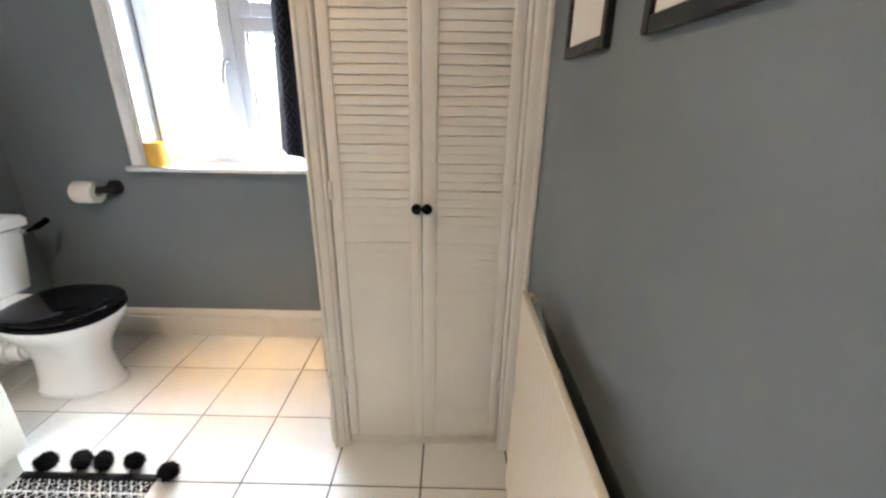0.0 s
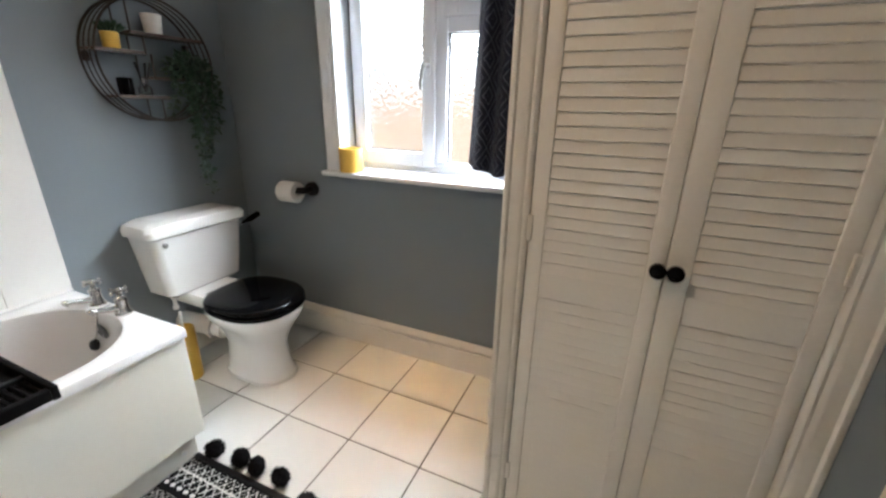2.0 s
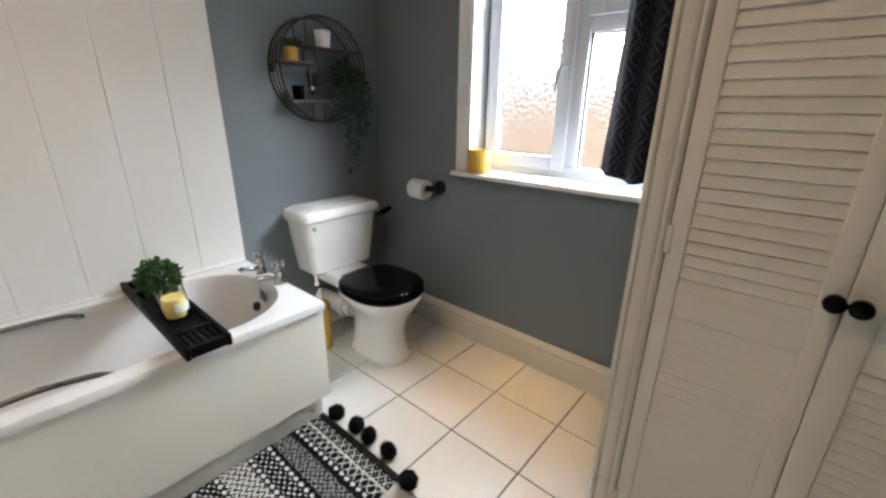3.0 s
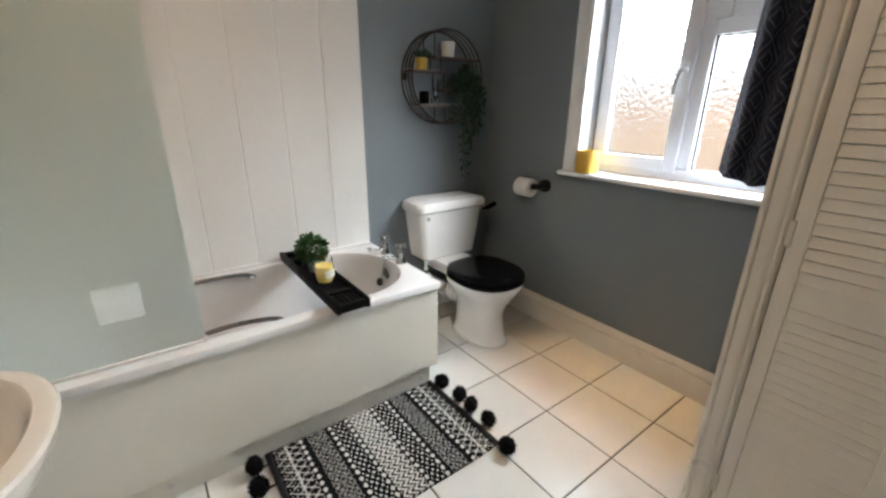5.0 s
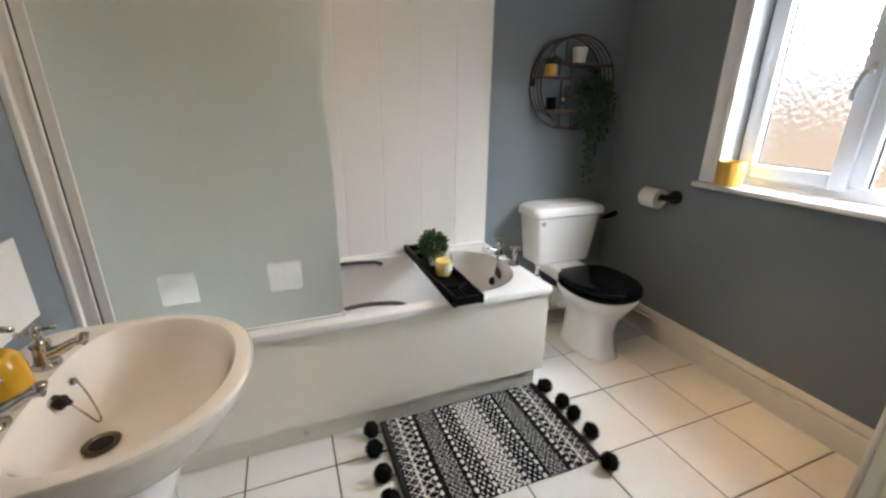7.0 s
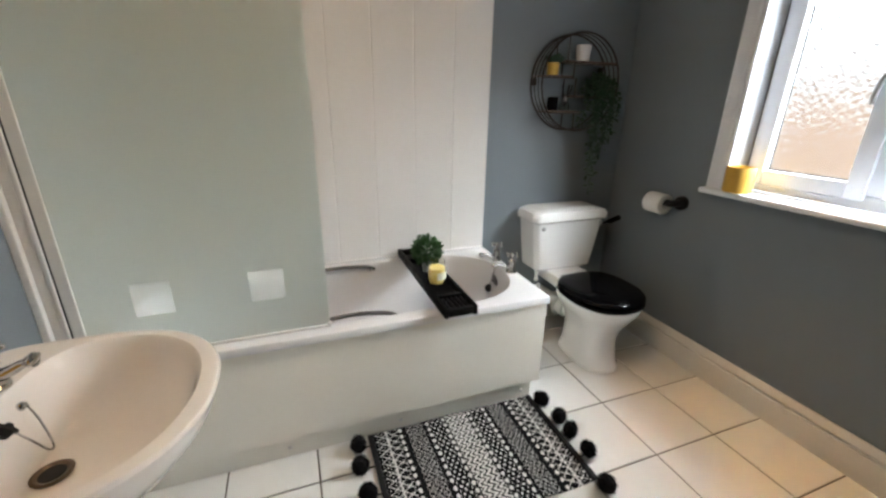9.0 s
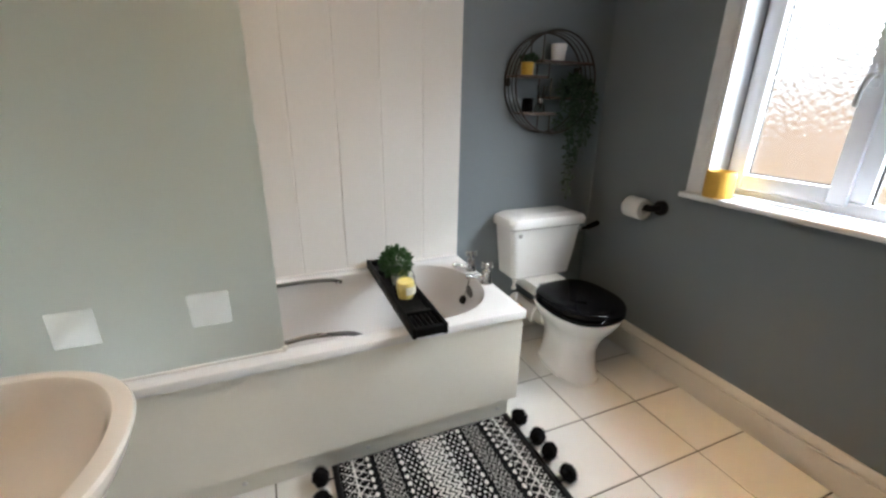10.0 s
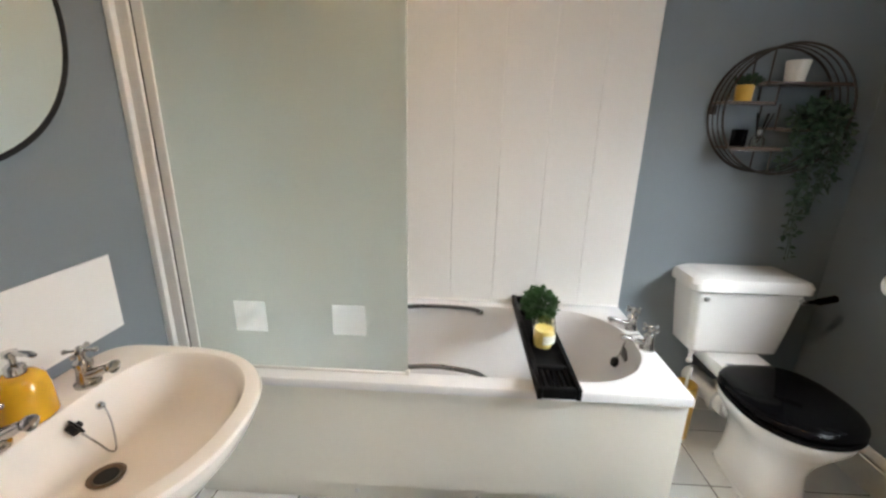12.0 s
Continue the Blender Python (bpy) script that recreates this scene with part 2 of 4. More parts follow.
def piece(name, me, at, parent):
    ob = new(name, me)
    ob.parent = parent
    ob.location = Vector(at) - ORIGIN[parent.name]
    return ob


def boxes(*specs, bevel=0.0, seg=1):
    """Boxes (x0, x1, y0, y1, z0, z1), each with bevelled edges."""
    bm = bmesh.new()
    for x0, x1, y0, y1, z0, z1 in specs:
        r = bmesh.ops.create_cube(bm, size=1)["verts"]
        bmesh.ops.scale(bm, vec=(x1 - x0, y1 - y0, z1 - z0), verts=r)
        bmesh.ops.translate(bm, vec=((x0 + x1) / 2, (y0 + y1) / 2, (z0 + z1) / 2), verts=r)
    if bevel:
        bmesh.ops.bevel(bm, geom=list(bm.edges), offset=bevel, segments=seg, affect="EDGES", profile=0.5)
    return bm


def loft(rings, cap0=True, cap1=True, bm=None, closed=True):
    """Faces between rings of equally many points."""
    bm = bm or bmesh.new()
    vs = [[bm.verts.new(p) for p in ring] for ring in rings]
    n = len(vs[0])
    for a, b in zip(vs, vs[1:]):
        for i in range(n if closed else n - 1):
            j = (i + 1) % n
            bm.faces.new((a[i], a[j], b[j], b[i]))
    if cap0:
        bm.faces.new(vs[0][::-1])
    if cap1:
        bm.faces.new(vs[-1])
    return bm


def frame_of(axis):
    a = Vector(axis).normalized()
    s = a.orthogonal().normalized()
    return a, s, a.cross(s)


def lathe(profile, at, axis=(0, 0, 1), n=28, cap0=True, cap1=True, bm=None):
    """Turned body: profile rows of (radius, height along the axis)."""
    a, s, t = frame_of(axis)
    at = Vector(at)
    rings = [[at + a * h + (s * math.cos(2 * math.pi * i / n) + t * math.sin(2 * math.pi * i / n)) * r for i in range(n)] for r, h in profile]
    return loft(rings, cap0, cap1, bm)


def tube(points, radius, n=8, bm=None, closed=False):
    """A round bar along points; radius a number or one for each point."""
    pts = [Vector(p) for p in points]
    m = len(pts)
    radii = [radius] * m if isinstance(radius, (int, float)) else list(radius)
    rings = []
    side = None
    for i, p in enumerate(pts):
        a = pts[(i + 1) % m] if closed or i < m - 1 else p
        b = pts[i - 1] if closed or i else p
        d = (a - b).normalized()
        if side is None:
            side = d.orthogonal().normalized()
        side = (side - d * side.dot(d)).normalized()
        up = d.cross(side)
        rings.append([p + (side * math.cos(2 * math.pi * k / n) + up * math.sin(2 * math.pi * k / n)) * radii[i] for k in range(n)])
    if closed:
        rings.append(rings[0])
        bm = loft(rings, False, False, bm)
        bmesh.ops.remove_doubles(bm, verts=bm.verts, dist=1e-5)
        return bm
    return loft(rings, True, True, bm)


def arc(points, steps=8):
    """A smooth line through points."""
    p = [Vector(q) for q in points]
    p = [2 * p[0] - p[1]] + p + [2 * p[-1] - p[-2]]
    out = []
    for i in range(1, len(p) - 2):
        for s in range(steps):
            t = s / steps
            a, b, c, d = p[i - 1:i + 3]
            out.append(0.5 * ((2 * b) + (c - a) * t + (2 * a - 5 * b + 4 * c - d) * t * t + (3 * b - a - 3 * c + d) * t ** 3))
    return out + [p[-2]]


def oval(cx, cy, rx, ry, z, n=48, power=2.0, back=None, bpower=None):
    """A superellipse lying flat; back, bpower: half length and power on its -x side."""
    out = []
    for i in range(n):
        a = 2 * math.pi * i / n
        c, s = math.cos(a), math.sin(a)
        e = 2 / ((bpower or power) if c < 0 else power)
        r = (back or rx) if c < 0 else rx
        out.append(Vector((cx + r * math.copysign(abs(c) ** e, c), cy + ry * math.copysign(abs(s) ** e, s), z)))
    return out


def prism(profile, start, end, across, up):
    """A moulding: profile rows of (out, height) swept from start to end."""
    across, up = Vector(across), Vector(up)
    return loft([[Vector(e) + across * a + up * h for a, h in profile] for e in (start, end)])


# ---- the room's shell ----
X0, X1, Y0, Y1, H = -2.155, 0.27, -0.62, 1.968, 2.40
WX0, WX1, WZ0, WZ1 = -1.452, -0.50, 0.955, 2.02
CX, CY = -0.420, 1.213            # cupboard's corner

floor = single("floor", boxes((X0 - 0.12, X1 + 0.12, Y0 - 0.12, Y1 + 0.25, -0.12, -0.004)), GROUT, (0, 0, 0),
               "grey-brown grouted bathroom floor under white tiles", "floor", kind="structure", smooth=False)
single("ceiling", boxes((X0 - 0.12, X1 + 0.12, Y0 - 0.12, Y1 + 0.25, H, H + 0.1)), CEIL, (0, 0, H),
       "plain white painted ceiling", "ceiling", kind="structure", smooth=False)
single("wall_west", boxes((X0 - 0.12, X0, Y0 - 0.12, Y1 + 0.25, 0, H)), WALL, (X0, 0, 0),
       "blue-grey painted wall behind bath and toilet", "wall", kind="structure", smooth=False)
single("wall_east", boxes((X1, X1 + 0.12, Y0 - 0.12, Y1 + 0.25, 0, H)), WALL, (X1, 0, 0),
       "blue-grey painted wall with radiator and pictures", "wall", kind="structure", smooth=False)
single("wall_south", boxes((X0, X1, Y0 - 0.12, Y0, 0, H)), WALL, (0, Y0, 0),
       "blue-grey painted wall behind the basin", "wall", kind="structure", smooth=False)
single("wall_north", boxes((X0, WX0, Y1, Y1 + 0.25, 0, H), (WX1, X1, Y1, Y1 + 0.25, 0, H),
                           (WX0, WX1, Y1, Y1 + 0.25, 0, WZ0 - 0.024), (WX0, WX1, Y1, Y1 + 0.25, WZ1, H)), WALL, (0, Y1, 0),
       "blue-grey painted wall with a window", "wall", kind="structure", smooth=False)
single("wall_cupboard", boxes((CX, -0.362, CY, Y1, 0, H), (0.21, X1, CY, CY + 0.10, 0, H), (-0.362, 0.21, CY, CY + 0.05, 1.98, H)), WALL,
       (CX, CY, 0), "blue-grey painted wall of the built-in cupboard", "wall", kind="structure", smooth=False)
single("ground", boxes((-40, 40, Y1 + 0.26, 60, -0.4, -0.3)), GRAVEL, (0, 5, -0.3), "dull brown garden ground outside", "ground", kind="structure", smooth=False)
single("backdrop_garden_wall", boxes((-9, 7, 5.2, 5.4, -0.3, 1.38)), BRICKY, (0, 5.3, -0.3), "buff brick garden wall outside the window", "wall",
       kind="structure", smooth=False)

single("backdrop_sky", boxes((-45, 45, 58, 58.2, -0.3, 26)), HAZE, (0, 58, 0), "pale overcast sky beyond the garden", "sky", kind="structure", smooth=False)

SKIRT = [(0, 0), (-0.018, 0), (-0.018, 0.112), (-0.0165, 0.116), (-0.010, 0.1175), (-0.010, 0.123), (-0.0145, 0.129), (-0.0135, 0.142), (-0.008, 0.155), (-0.006, 0.163), (0, 0.165)]


def skirting(start, end, across):
    single("baseboard", prism([(-a, h) for a, h in SKIRT], start, end, across, (0, 0, 1)), GLOSSW, start,
           "cream gloss moulded skirting board along the grey wall", "skirting board", kind="structure")


skirting((X0 + 0.02, Y1, 0), (CX - 0.02, Y1, 0), (0, -1, 0))
skirting((X0, 1.09, 0), (X0, Y1 - 0.001, 0), (1, 0, 0))
skirting((CX, CY + 0.004, 0), (CX, Y1 - 0.02, 0), (-1, 0, 0))
skirting((X1, Y0 + 0.02, 0), (X1, CY - 0.03, 0), (-1, 0, 0))
skirting((-1.44, Y0, 0), (X1, Y0, 0), (0, 1, 0))

# ---- window ----
win = thing("window_1", (-0.97, 2.02, WZ0), "white plastic casement window with obscured glass", "window", kind="structure")
FY0, FY1 = 2.079, 2.145
GY = FY0 + 0.026


def rails(x0, x1, z0, z1, w, y0, y1, bevel=0.006, left=None):
    l = left or w
    return boxes((x0, x0 + l, y0, y1, z0, z1), (x1 - w, x1, y0, y1, z0, z1), (x0 + l, x1 - w, y0, y1, z0, z0 + w), (x0 + l, x1 - w, y0, y1, z1 - w, z1), bevel=bevel, seg=2)


part("window_frame", rails(WX0 + 0.002, WX1 - 0.002, WZ0 + 0.002, WZ1 - 0.002, 0.050, FY0, FY1), UPVC, win)
part("mullion", boxes((-1.016, -0.952, FY0, FY1, WZ0 + 0.055, WZ1 - 0.055), bevel=0.006, seg=2), UPVC, win)
part("transom", boxes((-0.951, WX1 - 0.053, FY0, FY1, 1.554, 1.620), bevel=0.006, seg=2), UPVC, win)
sash = part("sash", rails(-1.432, -1.004, 0.990, 1.985, 0.062, FY0 - 0.016, FY0 + 0.03), UPVC, win, "opening white casement sash")
part("sash", rails(-0.963, WX1 - 0.045, 1.612, 1.990, 0.062, FY0 - 0.016, FY0 + 0.03), UPVC, win, "small white top-hung fanlight sash")
for x0, x1, z0, z1 in ((-1.370, -1.064, 1.054, 1.925), (-0.948, WX1 - 0.055, 1.006, 1.556), (-0.901, WX1 - 0.107, 1.674, 1.928)):
    g = part("pane", boxes((x0 - 0.004, x1 + 0.004, GY, GY + 0.006, z0 - 0.004, z1 + 0.004)), OBSCURE, win, "patterned obscured glass", smooth=False)
    g.visible_shadow = False
    part("seal", rails(x0 - 0.002, x1 + 0.002, z0 - 0.002, z1 + 0.002, 0.006, GY - 0.007, GY - 0.001, bevel=0.0), GASKET, win, "thin black rubber seal", smooth=False)
HX, HZ = -1.034, 1.428
hb = lathe([(0.011, 0), (0.011, 0.014), (0.009, 0.018)], (HX, FY0 - 0.016, HZ), (0, -1, 0), 16)
tube(arc([(HX, FY0 - 0.034, HZ + 0.002), (HX - 0.004, FY0 - 0.046, HZ - 0.001), (HX - 0.012, FY0 - 0.050, HZ - 0.020), (HX - 0.021, FY0 - 0.050, HZ - 0.065), (HX - 0.022, FY0 - 0.048, HZ - 0.100)], 5),
     [0.008] * 5 + [0.0085] * 16, 10, hb)
# The handle itself is white; its shade is put into the grey colour.
part("handle", hb, HANDLEG, sash, "white cranked window handle with its shade put in as grey")
part("handle_plate", boxes((HX - 0.012, HX + 0.012, FY0 - 0.022, FY0 - 0.016, HZ - 0.04, HZ + 0.035), bevel=0.004, seg=2), UPVC, sash)
single("window_sill", boxes((-1.540, CX - 0.004, 1.908, FY0 - 0.001, WZ0 - 0.024, WZ0), bevel=0.008, seg=3), WHITEG, (-0.98, 1.95, WZ0),
       "white gloss painted window sill", "window sill", kind="structure")
single("window_lining", boxes((WX0 - 0.012, WX0, 1.955, FY0 - 0.001, WZ0 + 0.001, WZ1), (WX1, WX1 + 0.012, 1.955, FY0 - 0.001, WZ0 + 0.001, WZ1),
                              (WX0, WX1, 1.955, FY0 - 0.001, WZ1, WZ1 + 0.012)), WHITEG, (WX0, 1.96, WZ0),
       "white gloss lining of the window reveal", "window lining", kind="structure", smooth=False)
ARCH = [(0, 0), (0.070, 0), (0.070, 0.020), (0.062, 0.024), (0.054, 0.020), (0.048, 0.019), (0.030, 0.014), (0.020, 0.012), (0.010, 0.014), (0.004, 0.010), (0, 0.004)]
for name, start, end, across in (("trim", (WX0 - 0.010, Y1, WZ0 + 0.001), (WX0 - 0.010, Y1, WZ1 + 0.08), (-1, 0, 0)),
                                 ("trim", (WX1 + 0.010, Y1, WZ0 + 0.001), (WX1 + 0.010, Y1, WZ1 + 0.08), (1, 0, 0)),
                                 ("trim", (WX0 - 0.010, Y1, WZ1 + 0.010), (WX1 + 0.010, Y1, WZ1 + 0.010), (0, 0, 1))):
    single(name, prism(ARCH, start, end, across, (0, -1, 0)), WHITEG, start, "white gloss moulded architrave round the window", "architrave", kind="structure")

# ---- cupboard with louvred doors ----
CASE = [(0, 0), (0.070, 0), (0.070, 0.024), (0.064, 0.027), (0.057, 0.026), (0.052, 0.020), (0.046, 0.0195), (0.030, 0.019), (0.022, 0.017), (0.017, 0.0125), (0.010, 0.0145), (0.004, 0.012), (0, 0.006)]
DZ0, DZ1 = 0.052, 1.965
for start, across, up in (((-0.360, CY, 0), (-0.84, 0, 0), 0), ((0.205, CY, 0), (0.93, 0, 0), 0)):
    single("trim", prism(CASE, start, (start[0], start[1], 2.06), across, (0, -1, 0)), GLOSSW, start,
           "cream gloss moulded architrave beside the cupboard doors", "architrave", kind="structure")
single("trim", prism(CASE, (-0.360, CY, 1.972), (0.205, CY, 1.972), (0, 0, 1), (0, -1, 0)), GLOSSW, (0, CY, 1.972),
       "cream gloss moulded architrave over the cupboard doors", "architrave", kind="structure")


def slat_mesh(w):
    d = 0.019
    bm = loft([[Vector((x, y, z)) for y, z in ((-d + 0.0005, -0.0158), (-d - 0.0008, -0.0140), (-d, -0.0115), (-d + 0.0056, 0.0150), (-d + 0.0092, 0.0150), (-d + 0.0042, -0.0158))] for x in (-w / 2, w / 2)])
    return mesh_of("slat", bm, DOORW)


def louvre_door(x0, x1, knob, hinge, sa, sb):
    y0, y1 = CY - 0.006, CY + 0.022
    d = thing("cupboard_door", (x0, y1, DZ0), "closed cream-painted louvred cupboard door with black knob", "cupboard door", "pair of cupboard doors")
    a, b = x0 + 0.0005, x1 - 0.0005
    part("stile", boxes((a, a + sa, y0, y1, DZ0, DZ1), bevel=0.003, seg=2), DOORW, d)
    part("stile", boxes((b - sb, b, y0, y1, DZ0, DZ1), bevel=0.003, seg=2), DOORW, d)
    for z0, z1 in ((DZ0, 0.178), (0.848, 0.912), (1.86, DZ1)):
        part("rail", boxes((a + sa, b - sb, y0 + 0.002, y1 - 0.002, z0, z1), bevel=0.002), DOORW, d)
    part("backing", boxes((a + sa, b - sb, y1 - 0.004, y1 - 0.001, 0.178, 1.86)), DOORW, d, smooth=False)
    me = slat_mesh(b - a - sa - sb)
    for lo, hi in ((0.178, 0.848), (0.912, 1.86)):
        n = round((hi - lo) / 0.0268)
        for i in range(n):
            piece("slat", me, ((a + sa + b - sb) / 2, y0 + 0.022, lo + (hi - lo) * (i + 0.5) / n), d)
    k = lathe([(0.007, 0), (0.007, 0.010), (0.013, 0.014), (0.0165, 0.022), (0.0155, 0.030), (0.009, 0.035)], (knob, y0, 0.967), (0, -1, 0), 20)
    part("knob", k, BLACKG, d, "round black knob")
    for z in (0.30, 1.015, 1.72):
        part("hinge", boxes((hinge - 0.006, hinge + 0.006, y0 - 0.005, y0 + 0.004, z - 0.03, z + 0.03), bevel=0.002), GLOSSW, d, "painted-over butt hinge")
    return d


louvre_door(-0.359, -0.0772, -0.0925, -0.357, 0.034, 0.034)
louvre_door(-0.0768, 0.204, -0.0605, 0.202, 0.045, 0.032)
single("cupboard_threshold", boxes((-0.36, 0.204, CY + 0.006, CY + 0.03, 0, DZ0 - 0.005), bevel=0.002), GLOSSW, (0, CY + 0.08, 0), "cream painted strip under the cupboard doors", "threshold",
       kind="structure", smooth=False)

# ---- bath ----
BX0, BX1, BY0, BY1, RIM = -2.144, -1.460, -0.612, 1.080, 0.541
bath = thing("bathtub", ((BX0 + BX1) / 2, (BY0 + BY1) / 2, 0), "white acrylic bath with ivory side panel and chrome fittings", "bathtub")


def rounded(x0, x1, y0, y1, z, rs, n=14):
    """Rectangle with corner radii rs: (x1,y1), (x0,y1), (x0,y0), (x1,y0)."""
    out = []
    for (cx, cy, a0), r in zip(((x1, y1, 0), (x0, y1, 90), (x0, y0, 180), (x1, y0, 270)), rs):
        px = cx - r if cx == x1 else cx + r
        py = cy - r if cy == y1 else cy + r
        for i in range(n):
            a = radians(a0 + 90 * i / (n - 1))
            out.append(Vector((px + r * math.cos(a), py + r * math.sin(a), z)))
    return out


def bath_ring(inset, z, tap, head, r):
    x0, x1 = BX0 + 0.068 + inset, BX1 - 0.068 - inset
    return rounded(x0, x1, BY0 + 0.09 + head, BY1 - 0.062 - tap, z, (r, r, r * 0.6, r * 0.6))


o = 0.010
rings = [rounded(BX0, BX1, BY0, BY1, RIM - 0.031, [o] * 4), rounded(BX0, BX1, BY0, BY1, RIM - 0.008, [o] * 4), rounded(BX0 + 0.003, BX1 - 0.003, BY0 + 0.003, BY1 - 0.003, RIM - 0.002, [o] * 4),
         rounded(BX0 + 0.008, BX1 - 0.008, BY0 + 0.008, BY1 - 0.008, RIM, [o] * 4)]
for inset, dz, tap, head, r in ((-0.012, 0, -0.012, -0.012, 0.262), (-0.004, -0.002, -0.004, -0.004, 0.258), (0.0, -0.010, 0, 0, 0.255), (0.006, -0.04, 0.006, 0.03, 0.25),
                                (0.020, -0.16, 0.022, 0.11, 0.235), (0.038, -0.28, 0.045, 0.19, 0.215), (0.060, -0.335, 0.075, 0.23, 0.19), (0.11, -0.360, 0.13, 0.29, 0.14), (0.17, -0.365, 0.2, 0.36, 0.08)):
    rings.append(bath_ring(inset, RIM + dz, tap, head, r))
part("tub", loft(rings, cap0=False), ACRYL, bath, "white glossy acrylic tub")
part("side_panel", boxes((-1.492, -1.474, BY0 + 0.004, BY1 - 0.006, 0.104, RIM - 0.025), bevel=0.003), BATHP, bath, "plain ivory bath panel")
part("end_panel", boxes((BX0 + 0.004, -1.494, BY1 - 0.024, BY1 - 0.006, 0.104, RIM - 0.025), bevel=0.003), BATHP, bath, "plain ivory bath panel")
part("plinth", boxes((-1.522, -1.504, BY0 + 0.004, BY1 - 0.03, 0, 0.112), (BX0 + 0.004, -1.523, BY1 - 0.046, BY1 - 0.030, 0, 0.112), bevel=0.002), BATHP, bath)
for y in (-0.02, 0.42, 1.0):
    part("screw_cap", lathe([(0.009, 0), (0.009, 0.003), (0.005, 0.006)], (-1.504, y, 0.045), (1, 0, 0), 14), WHITEP, bath, "small white screw cap")
for x, s in ((-1.550, -1), (-2.066, 1)):
    pts = arc([(x - 0.004 * s, 0.070, 0.520), (x + 0.006 * s, 0.12, 0.536), (x + 0.014 * s, 0.25, 0.545), (x + 0.006 * s, 0.38, 0.535), (x - 0.004 * s, 0.430, 0.518)], 8)
    grip = part("grip", tube(pts, 0.0085, 10), GRIPM, bath, "curved dull chrome bath grip")
    for y in (0.070, 0.430):
        part("grip_end", lathe([(0.016, -0.006), (0.016, 0.004), (0.011, 0.010)], (x - 0.006 * s, y, 0.512), (0, 0, 1), 16), CHROME, grip, "chrome end cap")


def cross_tap(parent, at, way, reach, size=1.0, metal=CHROME, slim=1.0):
    """Pillar tap: base, body, spout along way, four-armed head."""
    x, y, z = at
    w = Vector(way)
    s = size
    t = part("tap", lathe([(r * s, h * s) for r, h in ((0.024, 0), (0.024, 0.005), (0.019, 0.009), (0.0165, 0.024), (0.0150, 0.040), (0.0175, 0.048), (0.0165, 0.053), (0.010, 0.057), (0.0075, 0.062), (0.0075, 0.072))], at, n=20),
             metal, parent, "chrome cross-head pillar tap")
    p = Vector(at) + Vector((0, 0, 0.022 * s))
    rise = Vector((0, 0, 0.020 * s))
    line = arc([p, p + w * reach * 0.35 + rise * 0.3, p + w * reach * 0.7 + rise * 0.85, p + w * reach * 0.93 + rise, p + w * reach + rise * 0.9], 4)
    girth = [g * slim for g in (0.0135, 0.0132, 0.0128, 0.0122, 0.0115, 0.0108, 0.010, 0.0095, 0.009, 0.0095, 0.0115, 0.0135, 0.014, 0.0135, 0.0125, 0.010, 0.006)]
    part("spout", tube(line, [g * s for g in girth], 12), metal, t)
    h = Vector(at) + Vector((0, 0, 0.078 * s))
    hb = lathe([(0.006 * s, -0.009 * s), (0.0095 * s, -0.004 * s), (0.010 * s, 0.003 * s), (0.006 * s, 0.009 * s), (0.0015 * s, 0.011 * s)], h, n=16)
    for a in (20, 110, 200, 290):
        d = Vector((math.cos(radians(a)), math.sin(radians(a)), 0))
        tube([h + d * (q * s) for q in (0.0, 0.020, 0.023, 0.0265, 0.030, 0.032)], [q * s for q in (0.0038, 0.0030, 0.0046, 0.0060, 0.0046, 0.0015)], 8, hb)
    part("cross_head", hb, metal, t)
    return t


cross_tap(bath, (-1.915, 1.050, RIM), (0.05, -1, -0.05), 0.100, 1.15, WORNCH, slim=0.78)
cross_tap(bath, (-1.755, 1.050, RIM), (-0.05, -1, -0.05), 0.100, 1.15, WORNCH, slim=0.78)
ov = lathe([(0.031, 0), (0.031, 0.004), (0.024, 0.007), (0.022, 0.004)], (-1.832, 1.006, 0.470), (0, -1, -0.12), 24)
part("overflow", ov, GRIPM, bath, "round chrome overflow")
part("plug", lathe([(0.020, 0), (0.022, 0.006), (0.018, 0.016), (0.005, 0.020)], (-1.842, 0.982, 0.425), (0, -0.9, 0.3), 18), BLACKM, bath, "black rubber plug")
part("plug_chain", tube(arc([(-1.846, 1.06, 0.552), (-1.846, 1.016, 0.546), (-1.846, 1.002, 0.50), (-1.843, 0.99, 0.46), (-1.842, 0.974, 0.432)], 6), 0.0028, 6), DULLCH, bath)

# bath tray with its things
tray = thing("bath_tray", (-1.77, 0.645, RIM), "black bamboo bath caddy lying across the rim", "bath tray")
TX0, TX1, TY0, TY1 = -2.128, -1.412, 0.578, 0.712
TZ = RIM + 0.004
part("side_rail", boxes((TX0, TX1, TY0, TY0 + 0.016, TZ, TZ + 0.040), bevel=0.003, seg=2), BLACKW, tray)
part("side_rail", boxes((TX0, TX1, TY1 - 0.016, TY1, TZ, TZ + 0.040), bevel=0.003, seg=2), BLACKW, tray)
for x0, x1 in ((TX0, TX0 + 0.03), (TX1 - 0.022, TX1), (-1.555, -1.535), (-1.99, -1.97)):
    part("cross_rail", boxes((x0, x1, TY0 + 0.016, TY1 - 0.016, TZ + 0.004, TZ + 0.036), bevel=0.003, seg=2), BLACKW, tray)
part("tray_base", boxes((TX0 + 0.03, TX1 - 0.022, TY0 + 0.016, TY1 - 0.016, TZ + 0.004, TZ + 0.012)), BLACKW, tray, smooth=False)
